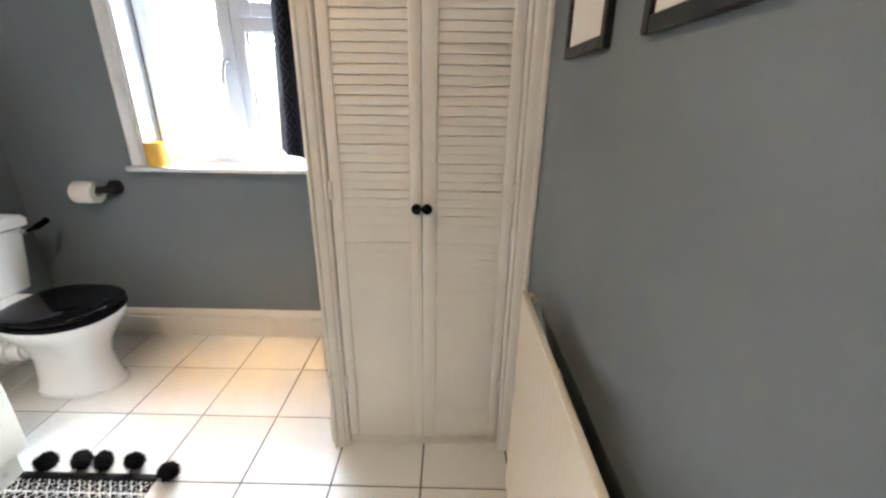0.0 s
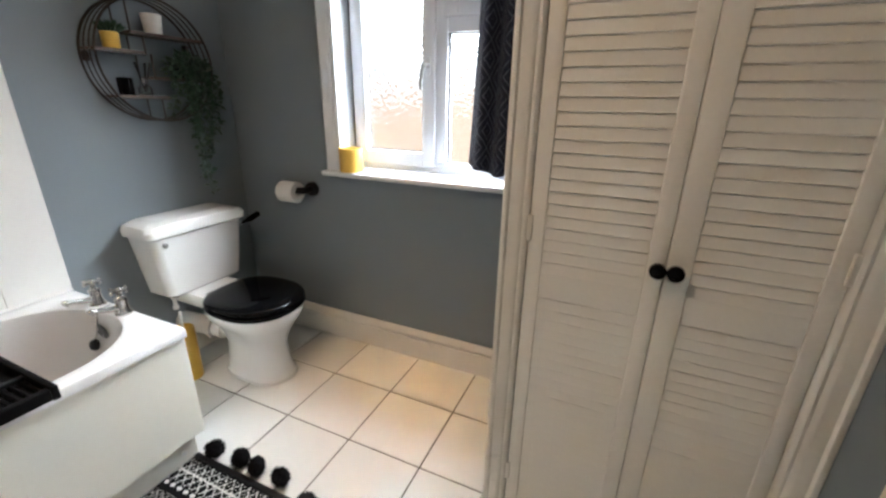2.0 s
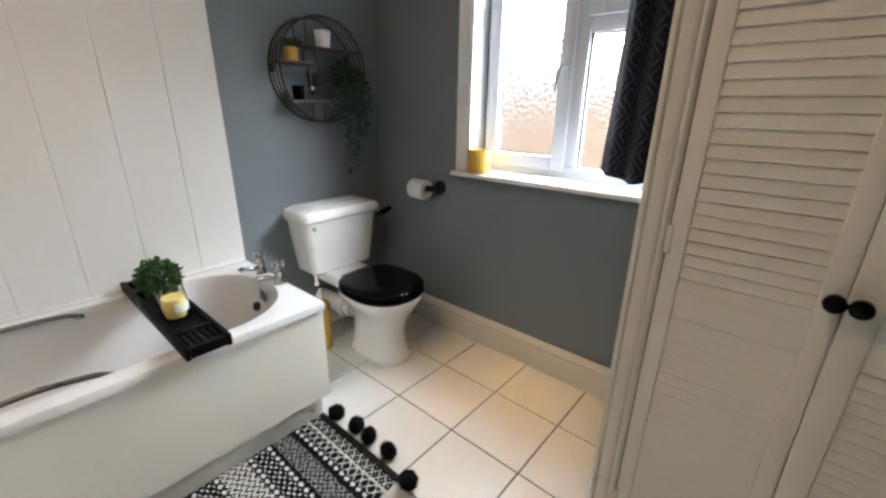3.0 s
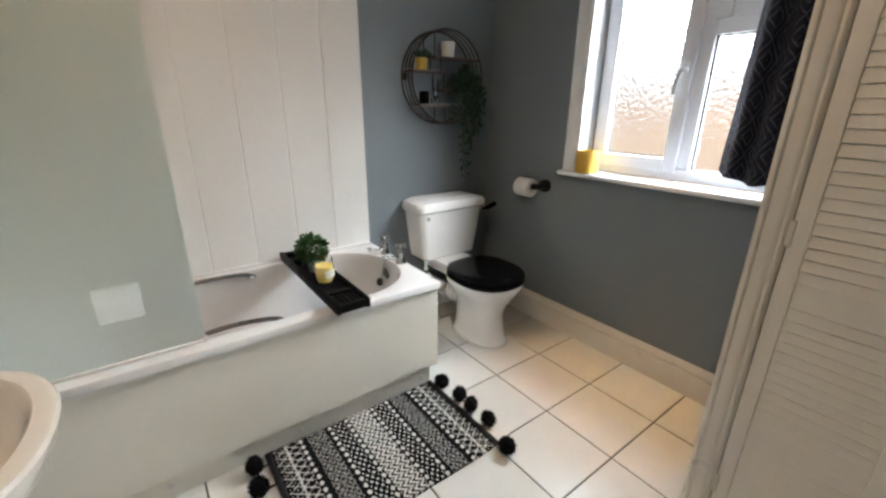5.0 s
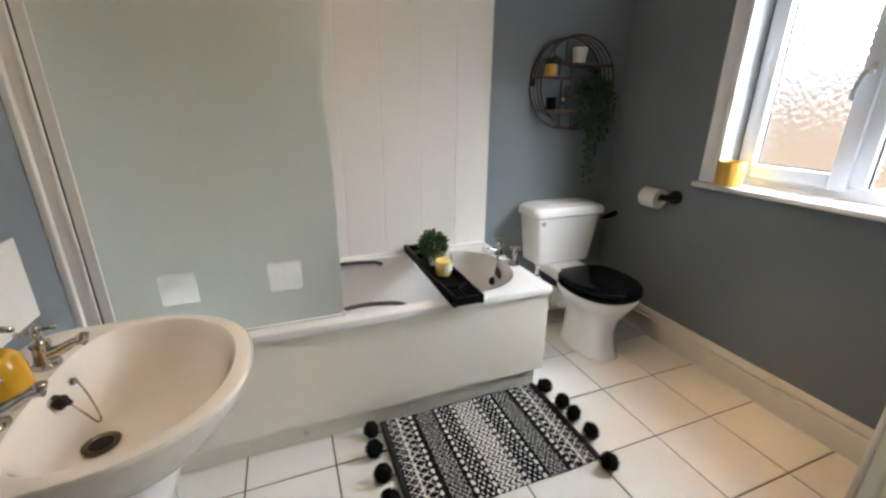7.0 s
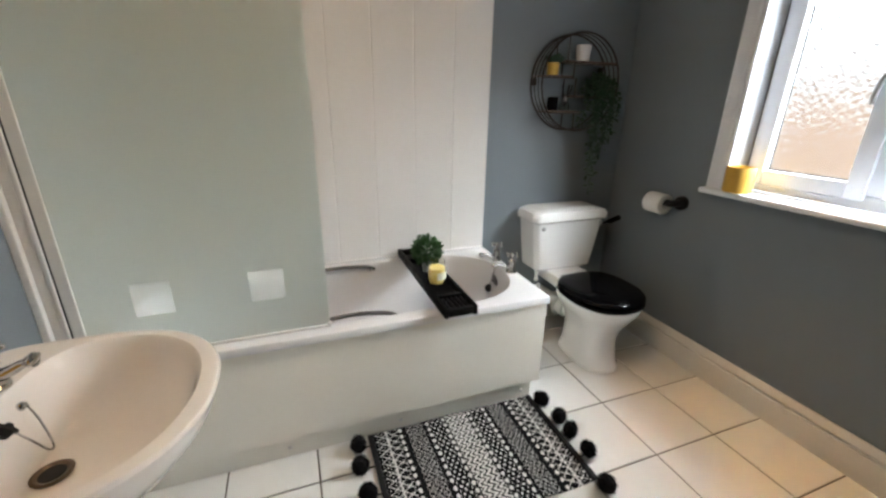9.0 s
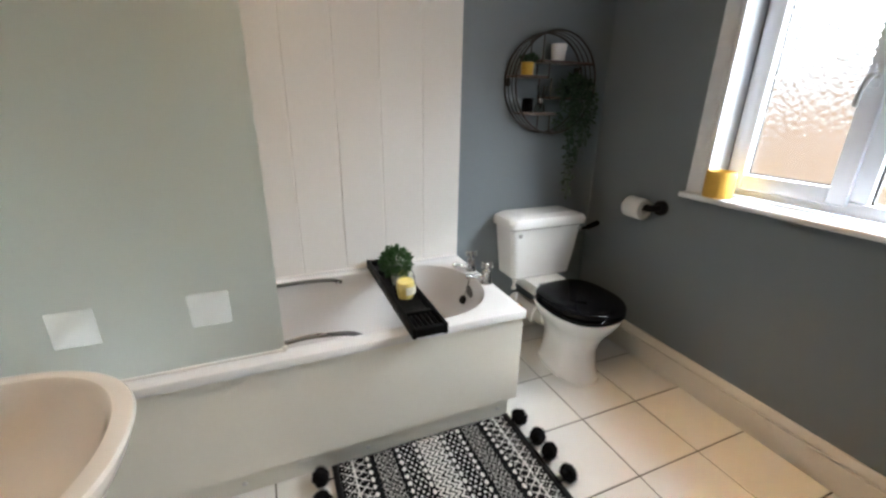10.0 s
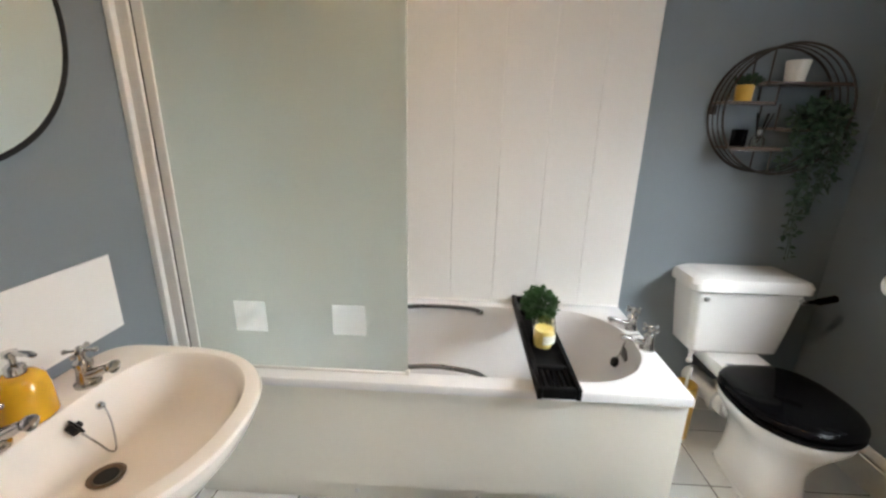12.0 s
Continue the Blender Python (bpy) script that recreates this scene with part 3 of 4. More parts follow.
for i in range(5):
    y = TY0 + 0.026 + i * 0.0195
    part("slat", boxes((-1.535, TX1 - 0.022, y, y + 0.010, TZ + 0.010, TZ + 0.028), bevel=0.002), BLACKW, tray)


def leafy(bm, rnd, centre, size, way):
    """One small folded leaf."""
    w = Vector(way).normalized()
    s = w.cross(Vector((rnd.uniform(-1, 1), rnd.uniform(-1, 1), rnd.uniform(-1, 1)))).normalized()
    u = w.cross(s)
    c = Vector(centre)
    p = [c, c + w * size * 0.45 + s * size * 0.34 + u * size * 0.10, c + w * size - u * size * 0.08, c + w * size * 0.45 - s * size * 0.34 + u * size * 0.10, c + w * size * 0.5 - u * size * 0.03]
    v = [bm.verts.new(q) for q in p]
    for a, b in ((0, 1), (1, 2), (2, 3), (3, 0)):
        bm.faces.new((v[a], v[b], v[4]))


def topiary():
    rnd = random.Random(3)
    at = Vector((-1.862, 0.652, 0.660))
    t = thing("topiary_ball", (-1.86, 0.652, TZ + 0.012), "small green artificial box ball in a white pot on the tray", "potted plant")
    part("pot", lathe([(0.018, 0), (0.024, 0.04), (0.026, 0.05), (0.022, 0.05), (0.020, 0.04)], (-1.86, 0.652, TZ + 0.012), n=20), WHITEP, t)
    bm = bmesh.new()
    for i in range(1100):
        d = Vector((rnd.gauss(0, 1), rnd.gauss(0, 1), rnd.gauss(0, 1))).normalized()
        r = 0.068 * rnd.uniform(0.55, 1.0) * (1 + 0.16 * noise.noise(d * 3))
        p = at + Vector((d.x, d.y, d.z * 0.98)) * r
        leafy(bm, rnd, p, rnd.uniform(0.013, 0.022), d + Vector((rnd.uniform(-1, 1), rnd.uniform(-1, 1), rnd.uniform(-0.6, 1))) * 0.9)
    part("foliage", bm, BOX, t, "dense small bright green leaves", smooth=False)


topiary()
candle = thing("jar_candle", (-1.705, 0.646, TZ + 0.012), "yellow wax candle in a clear glass jar on the tray", "candle")
cz = TZ + 0.012
part("jar", lathe([(0.030, 0), (0.036, 0.004), (0.041, 0.030), (0.042, 0.062), (0.0395, 0.092), (0.0365, 0.112), (0.0340, 0.112), (0.0365, 0.092), (0.0388, 0.062), (0.038, 0.032), (0.033, 0.009), (0.01, 0.007)], (-1.705, 0.646, cz), n=32), JAR, candle, "clear rounded glass jar").visible_shadow = False
part("wax", lathe([(0.028, 0.0095), (0.0325, 0.012), (0.0372, 0.034), (0.0378, 0.062), (0.0362, 0.080), (0.030, 0.078)], (-1.705, 0.646, cz), n=32), WAX, candle, "pale yellow wax")
part("label", loft([[Vector((-1.705 + 0.0424 * math.cos(radians(a)), 0.646 + 0.0424 * math.sin(radians(a)), cz + h)) for h in (0.032, 0.066)] for a in range(-15, 66, 8)], False, False, closed=False), LABELW, candle, "pale printed paper label")

# ---- white panelling round the bath ----
pan = thing("bath_panelling", (-2.15, 0.2, RIM), "white tongue-and-groove panelling above the bath", "wall panelling", kind="structure")


def board(y0, y1):
    return mesh_of("panel", boxes((-2.154, -2.145, y0 + 0.0002, y1 - 0.0002, RIM + 0.002, H - 0.002), bevel=0.0028), PANELW)


edges = [1.080, 0.882, 0.682, 0.484, 0.284, 0.084, -0.116, -0.316, -0.516, -0.610]
for a, b in zip(edges[1:], edges):
    piece("panel", board(a, b), (0, 0, 0), pan)
part("sealant", boxes((-2.1448, -2.136, -0.609, 1.079, RIM - 0.001, RIM + 0.006), bevel=0.002), PANELW, pan, "thin white sealant line")
part("sealant", boxes((-2.1448, -2.134, -0.6195, -0.601, RIM - 0.001, H - 0.003), (-2.134, -1.55, -0.6095, -0.600, RIM - 0.001, RIM + 0.006), bevel=0.002), PANELW, pan, "thin white sealant line")
xs = [-2.143, -1.985, -1.79, -1.594, -1.55]
for a, b in zip(xs, xs[1:]):
    piece("panel", mesh_of("panel", boxes((a + 0.001, b - 0.001, Y0 + 0.001, Y0 + 0.010, RIM + 0.002, H - 0.002), bevel=0.0025), PANELW), (0, 0, 0), pan)

# ---- shower screen ----
SX = -1.512
scr = thing("shower_screen", (SX, -0.2, RIM), "frosted glass bath screen in a white frame with two clear squares", "shower screen")
part("wall_channel", boxes((SX - 0.022, SX + 0.030, Y0 + 0.001, Y0 + 0.020, RIM + 0.002, 2.0), bevel=0.002), PANELW, scr, "white wall channel")
part("frame_post", boxes((SX - 0.015, SX + 0.013, Y0 + 0.0202, Y0 + 0.046, RIM + 0.012, 1.99), (SX - 0.010, SX + 0.016, Y0 + 0.0462, Y0 + 0.056, RIM + 0.012, 1.99), bevel=0.0015), PANELW, scr)
part("seal", boxes((SX - 0.006, SX + 0.006, Y0 + 0.0562, Y0 + 0.0606, RIM + 0.012, 1.985)), GASKET, scr, "dark vertical seal", smooth=False)
part("frame_post", boxes((SX - 0.010, SX + 0.008, Y0 + 0.0608, Y0 + 0.090, RIM + 0.012, 1.985), bevel=0.0015), PANELW, scr)
G0, G1, GZ0, GZ1 = Y0 + 0.084, 0.168, RIM + 0.012, 1.975
SQ = [(-0.398, -0.292), (-0.075, 0.033)]
Q0, Q1 = 0.679, 0.786


def sheet(y0, y1, z0, z1, bm):
    """Front and back face of one stretch of the glass."""
    for x in (SX - 0.003, SX + 0.003):
        q = [(x, y0, z0), (x, y1, z0), (x, y1, z1), (x, y0, z1)]
        bm.faces.new([bm.verts.new(p) for p in (q if x > SX else q[::-1])])


def glass_part(name, stretches, rim, material, label):
    bm = bmesh.new()
    for st in stretches:
        sheet(*st, bm)
    for y0, y1, z0, z1 in rim:
        a, b = SX - 0.003, SX + 0.003
        bm.faces.new([bm.verts.new(p) for p in ((a, y0, z0), (b, y0, z0), (b, y1, z1), (a, y1, z1))])
    bm.transform(Matrix.Translation(-ORIGIN[scr.name]))
    me = bpy.data.meshes.new(name)
    bm.to_mesh(me)
    bm.free()
    me.materials.append(material)
    ob = new(name, me)
    ob.parent = scr
    ob.visible_shadow = False
    return tagged(ob, label)


glass_part("pane", ((G0, G1, GZ0, Q0), (G0, G1, Q1, GZ1), (G0, SQ[0][0], Q0, Q1), (SQ[0][1], SQ[1][0], Q0, Q1), (SQ[1][1], G1, Q0, Q1)),
           ((G1, G1, GZ0, GZ1), (G0, G1, GZ1, GZ1)), FROST, "pale green frosted glass")
for a, b in SQ:
    glass_part("clear_square", ((a, b, Q0, Q1),), (), SQUARE, "clearer square left in the frosting")
part("seal_strip", boxes((SX - 0.006, SX + 0.008, G0, G1, RIM + 0.001, GZ0), bevel=0.002), PANELW, scr, "pale bottom seal strip")
part("end_cap", boxes((SX - 0.007, SX + 0.009, G1 - 0.008, G1 + 0.006, RIM + 0.001, GZ0 + 0.008), bevel=0.002), PANELW, scr)

part("hook_strip", boxes((SX - 0.016, SX - 0.0045, -0.420, -0.392, 1.620, 1.800), bevel=0.005, seg=2), HANDLEG, scr, "grey hook strip behind the frosted glass")

# ---- toilet ----
wc = thing("toilet", (-1.75, 1.545, 0), "white ceramic close-coupled toilet with closed black seat", "toilet")
CYM = 1.542


def cis_ring(x1, hw, z, r=0.03):
    return rounded(X0 + 0.006, x1, CYM - hw + 0.012, CYM + hw, z - 0.008, (r, 0.004, 0.004, r), 8)


part("cistern", loft([cis_ring(-2.005, 0.180, 0.405, 0.03), cis_ring(-1.992, 0.198, 0.418, 0.035), cis_ring(-1.982, 0.218, 0.56, 0.035), cis_ring(-1.976, 0.236, 0.704, 0.035)]), CERAM, wc, "white ceramic cistern")
lid = loft([cis_ring(-1.968, 0.243, 0.704, 0.035), cis_ring(-1.958, 0.255, 0.711, 0.04), cis_ring(-1.956, 0.257, 0.738, 0.04), cis_ring(-1.966, 0.247, 0.756, 0.045), cis_ring(-1.995, 0.215, 0.762, 0.05), cis_ring(-2.005, 0.19, 0.764, 0.05)])
for v in lid.verts:
    v.co.z += 0.020 * max(0, (v.co.z - 0.711) / 0.05) * (1 - ((v.co.y - CYM) / 0.257) ** 2)
part("cistern_lid", lid, CERAM, wc)
part("button", lathe([(0.012, 0), (0.012, 0.003), (0.008, 0.006)], (-1.976, CYM - 0.172, 0.664), (1, 0, 0), 18), DULLCH, wc, "small round chrome button")
lev = part("lever", lathe([(0.012, 0), (0.012, 0.016), (0.008, 0.02)], (-1.976, CYM + 0.212, 0.672), (1, 0, 0), 16), CHROME, wc, "chrome lever hub")
part("lever_arm", tube([(-1.962, CYM + 0.214, 0.672), (-1.955, CYM + 0.24, 0.678), (-1.950, CYM + 0.255, 0.682), (-1.948, CYM + 0.315, 0.700), (-1.948, CYM + 0.322, 0.702)], [0.007, 0.009, 0.0155, 0.0155, 0.008], 12), BLACKG, lev, "black lever handle")


def pan_ring(front, back, hw, z, power=2.2):
    cx = -1.66
    return oval(cx, CYM, front - cx, hw, z, 48, power, cx - back, 3.2)


part("pan", loft([pan_ring(-1.514, -1.876, 0.114, 0.0), pan_ring(-1.515, -1.875, 0.113, 0.016), pan_ring(-1.524, -1.870, 0.104, 0.024), pan_ring(-1.536, -1.866, 0.096, 0.07), pan_ring(-1.545, -1.864, 0.090, 0.12), pan_ring(-1.549, -1.864, 0.088, 0.17), pan_ring(-1.534, -1.874, 0.101, 0.225),
                  pan_ring(-1.496, -1.882, 0.140, 0.288), pan_ring(-1.464, -1.885, 0.174, 0.338), pan_ring(-1.456, -1.888, 0.183, 0.366), pan_ring(-1.458, -1.888, 0.181, 0.374), pan_ring(-1.50, -1.87, 0.14, 0.374), pan_ring(-1.53, -1.84, 0.11, 0.32)]), CERAM, wc, "white ceramic pan")
part("ledge", loft([rounded(-2.12, -1.85, CYM - 0.10, CYM + 0.10, 0.335, [0.02] * 4), rounded(-2.13, -1.84, CYM - 0.115, CYM + 0.115, 0.385, [0.02] * 4), rounded(-2.13, -1.845, CYM - 0.110, CYM + 0.110, 0.402, [0.02] * 4)]), CERAM, wc)


def seat_ring(grow, z, sq=2.25):
    cx = -1.665
    return oval(cx, CYM, 0.214 + grow, 0.192 + grow, z - 0.012, 56, sq, 0.215 + grow, 2.8)


part("seat", loft([seat_ring(-0.006, 0.3870), seat_ring(-0.001, 0.3900), seat_ring(0.002, 0.3960), seat_ring(0.001, 0.4030), seat_ring(-0.004, 0.4080), seat_ring(-0.012, 0.4110)]), BLACKG, wc, "glossy black seat")
part("lid", loft([seat_ring(-0.012, 0.4115), seat_ring(-0.003, 0.4150), seat_ring(0.001, 0.4215), seat_ring(-0.001, 0.4290), seat_ring(-0.007, 0.4360), seat_ring(-0.017, 0.4410), seat_ring(-0.04, 0.4445), seat_ring(-0.11, 0.4470)]), BLACKG, wc, "closed glossy black lid")
for s in (-1, 1):
    part("seat_hinge", tube([(-1.885, CYM + s * 0.075 - 0.016, 0.406), (-1.885, CYM + s * 0.075 + 0.016, 0.406)], 0.011, 12), CHROME, wc)
sp = tube(arc([(-1.80, CYM - 0.01, 0.205), (-1.88, CYM - 0.025, 0.205), (-1.95, CYM - 0.045, 0.20), (X0 + 0.004, CYM - 0.06, 0.198)], 4), 0.046, 20)
part("soil_pipe", sp, WHITEP, wc, "white plastic outlet pipe")
for p, r in (((-1.895, CYM - 0.028, 0.204), 0.056), ((-1.945, CYM - 0.043, 0.201), 0.060)):
    part("pipe_collar", lathe([(r - 0.012, -0.014), (r, -0.010), (r, 0.010), (r - 0.012, 0.014)], p, (-1, -0.25, 0), 24), WHITEP, wc)
part("inlet_valve", lathe([(0.012, 0), (0.014, 0.012), (0.009, 0.018), (0.009, 0.05), (0.013, 0.055), (0.013, 0.075)], (-2.03, CYM - 0.155, 0.332), n=14), WHITEP, wc, "white plastic inlet fitting")

brush = thing("toilet_brush", (-1.955, 1.350, 0), "mustard yellow toilet brush holder with white handle", "toilet brush")
part("holder", lathe([(0.046, 0), (0.048, 0.006), (0.048, 0.262), (0.045, 0.268), (0.040, 0.262), (0.040, 0.02)], (-1.955, 1.350, 0), n=28), YELLOW, brush)
part("handle", tube([(-1.955, 1.350, 0.022), (-1.955, 1.352, 0.30), (-1.953, 1.354, 0.345), (-1.953, 1.354, 0.352)], [0.007, 0.007, 0.008, 0.005], 10), WHITEP, brush, "thin white handle")

# ---- toilet roll ----
rh = thing("toilet_roll_holder", (-1.66, Y1, 0.845), "matt black wall-mounted toilet roll holder", "toilet roll holder")
part("wall_mount", lathe([(0.036, 0), (0.036, 0.020), (0.032, 0.026), (0.014, 0.027)], (-1.650, Y1, 0.845), (0, -1, 0), 24), BLACKM, rh)
part("arm", tube(arc([(-1.650, Y1 - 0.012, 0.845), (-1.652, Y1 - 0.05, 0.845), (-1.662, Y1 - 0.066, 0.844), (-1.69, Y1 - 0.070, 0.843), (-1.825, Y1 - 0.070, 0.843)], 6), 0.017, 12), BLACKM, rh)
roll = thing("toilet_roll", (-1.741, Y1 - 0.072, 0.832), "full white toilet paper roll on the black holder", "toilet roll")
part("paper", lathe([(0.021, -0.052), (0.050, -0.052), (0.053, -0.048), (0.053, 0.048), (0.050, 0.052), (0.021, 0.052)], (-1.741, Y1 - 0.072, 0.832), (1, 0, 0), 36, False, False), PAPER, roll)
part("tube", lathe([(0.021, -0.052), (0.021, 0.052), (0.0195, 0.052), (0.0195, -0.052), (0.021, -0.052)], (-1.741, Y1 - 0.072, 0.832), (1, 0, 0), 24, False, False), PAPER, roll)

# ---- sill pot and curtain ----
single("sill_pot", lathe([(0.052, 0), (0.056, 0.004), (0.057, 0.108), (0.054, 0.112), (0.051, 0.108), (0.050, 0.02), (0.01, 0.018)], (-1.392, 1.957, WZ0), n=32), YELLOW,
       (-1.392, 1.957, WZ0), "mustard yellow cylindrical pot on the window sill", "plant pot")


def curtain():
    nu, nz = 90, 26
    bm = bmesh.new()
    uv = bm.loops.layers.uv.new("cloth")
    grid, coords = [], {}
    for j in range(nz + 1):
        t = j / nz
        z = 1.018 + (2.10 - 1.018) * t
        row = []
        length, prev = 0.0, None
        for i in range(nu + 1):
            s = i / nu
            left = -0.772 + 0.045 * t
            x = left + s * (-0.47 - left)
            pinch = 1 - 0.25 * (1 - t)
            y = 1.872 + 0.026 * math.sin(2 * math.pi * (s * 3.4 + 0.12)) * pinch + 0.006 * math.sin(9 * s + 5 * t)
            zz = z
            if j == 0:
                zz += 0.010 * math.sin(s * 11) + 0.030 * max(0, 0.12 - s) / 0.12
            if s < 0.06:
                y += 0.03 * (0.06 - s) / 0.06
            p = Vector((x, y, zz))
            if prev is not None:
                length += (p.xy - prev.xy).length
            prev = p
            v = bm.verts.new(p)
            coords[v] = (length, zz)
            row.append(v)
        grid.append(row)
    for a, b in zip(grid, grid[1:]):
        for i in range(nu):
            f = bm.faces.new((a[i], a[i + 1], b[i + 1], b[i]))
            for l in f.loops:
                l[uv].uv = coords[l.vert]
    c = thing("curtain", (-0.62, 1.875, 1.03), "dark patterned curtain hanging gathered beside the window", "curtain")
    ob = part("cloth", bm, CLOTH, c)
    m = ob.modifiers.new("thickness", "SOLIDIFY")
    m.thickness = 0.006
    part("curtain_pole", tube([(-1.60, 1.876, 2.115), (CX - 0.003, 1.876, 2.115)], 0.010, 12), BLACKM, c, "thin black pole")


curtain()

# ---- round wire shelf ----
RY, RZ, RR = 1.556, 1.420, 0.238
sh = thing("round_wall_shelf", (X0, RY, RZ - RR), "round dark wire wall shelf with brown wooden boards", "wall shelf")


def ring(x, r, w):
    return tube([(x, RY + r * math.cos(2 * math.pi * i / 64), RZ + r * math.sin(2 * math.pi * i / 64)) for i in range(64)], w, 7, closed=True)


XS = (X0 + 0.006, X0 + 0.040, X0 + 0.074, X0 + 0.108)
for x, w in zip(XS, (0.0045, 0.0028, 0.0028, 0.0045)):
    part("wire_ring", ring(x, RR, w), BRONZE, sh)


def chord(z):
    return math.sqrt(RR ** 2 - (z - RZ) ** 2)


BOARDS = [(1.444, RY - chord(1.444), 1.505), (1.516, 1.455, RY + chord(1.516)), (1.274, RY - chord(1.274), 1.575), (1.350, 1.522, RY + chord(1.350))]
for z, y0, y1 in BOARDS:
    part("shelf_board", boxes((X0 + 0.008, X0 + 0.106, y0 + 0.003, y1 - 0.003, z, z + 0.010), bevel=0.002), SHELFW, sh)
    part("shelf_edge", tube([(XS[3], y0, z - 0.002), (XS[3], y1, z - 0.002)], 0.0035, 6), BRONZE, sh)
for y, z0, z1 in ((1.460, 1.516, RZ + math.sqrt(RR ** 2 - (1.460 - RY) ** 2)), (1.503, 1.444, 1.516), (1.522, 1.350, 1.444), (1.532, RZ - math.sqrt(RR ** 2 - (1.532 - RY) ** 2), 1.274)):
    for x in (XS[0], XS[3]):
        part("upright", tube([(x, y, z0), (x, y, z1)], 0.0032, 6), BRONZE, sh)
for y, z in ((RY - RR + 0.012, 1.435), (RY + 0.19, 1.50)):
    part("bracket", boxes((X0 + 0.001, X0 + 0.03, y - 0.008, y + 0.008, z - 0.03, z + 0.006), bevel=0.002), BRONZE, sh)
SXM = X0 + 0.060

cac = thing("potted_succulent", (SXM, 1.412, 1.454), "small succulent in a mustard pot on the round shelf", "potted plant")
part("pot", lathe([(0.026, 0), (0.029, 0.004), (0.031, 0.058), (0.028, 0.060), (0.027, 0.050)], (SXM, 1.408, 1.4545), n=24), YELLOW, cac, "mustard yellow pot")
bm = bmesh.new()
rnd = random.Random(8)
for i in range(46):
    a, l = rnd.uniform(0, 6.28), rnd.uniform(0, 1)
    d = Vector((math.cos(a) * (1 - l * 0.7), math.sin(a) * (1 - l * 0.7), 0.5 + l)).normalized()
    p = Vector((SXM, 1.408, 1.506)) + Vector((math.cos(a), math.sin(a), 0)) * 0.012
    tube([p, p + d * 0.028, p + d * 0.054], [0.005, 0.006, 0.0012], 5, bm)
part("leaves", bm, LEAF, cac, "stubby dark green leaves", smooth=False)
wp = thing("white_pot", (SXM, 1.584, 1.526), "plain white pot on the round shelf's upper board", "plant pot")
part("pot", lathe([(0.030, 0), (0.032, 0.004), (0.039, 0.076), (0.036, 0.078), (0.030, 0.02)], (SXM, 1.584, 1.5265), n=28), WHITEP, wp)
bc = thing("black_candle", (SXM, 1.425, 1.284), "small black candle jar on the round shelf", "candle")
part("jar", lathe([(0.026, 0), (0.028, 0.003), (0.028, 0.064), (0.025, 0.066), (0.024, 0.055)], (SXM, 1.425, 1.2845), n=24), BLACKG, bc)
rd = thing("reed_diffuser", (SXM, 1.500, 1.284), "clear reed diffuser bottle with silver collar and black reeds", "reed diffuser")
part("bottle", lathe([(0.024, 0), (0.026, 0.004), (0.024, 0.03), (0.011, 0.046), (0.010, 0.052), (0.008, 0.052), (0.009, 0.045), (0.021, 0.029), (0.022, 0.006)], (SXM, 1.500, 1.2845), n=22), JAR, rd)
part("collar", lathe([(0.0130, 0.044), (0.0150, 0.046), (0.0150, 0.066), (0.012, 0.068)], (SXM, 1.500, 1.2845), n=18), CHROME, rd, "silver collar")
for dy, dx in ((-0.030, 0.01), (-0.014, -0.008), (0.010, 0.012), (0.026, -0.006), (0.032, 0.012)):
    part("reed", tube([(SXM, 1.500, 1.30), (SXM + dx * 0.5, 1.500 + dy * 0.5, 1.355), (SXM + dx, 1.500 + dy, 1.412)], 0.0026, 6), BLACKM, rd, "black reed")


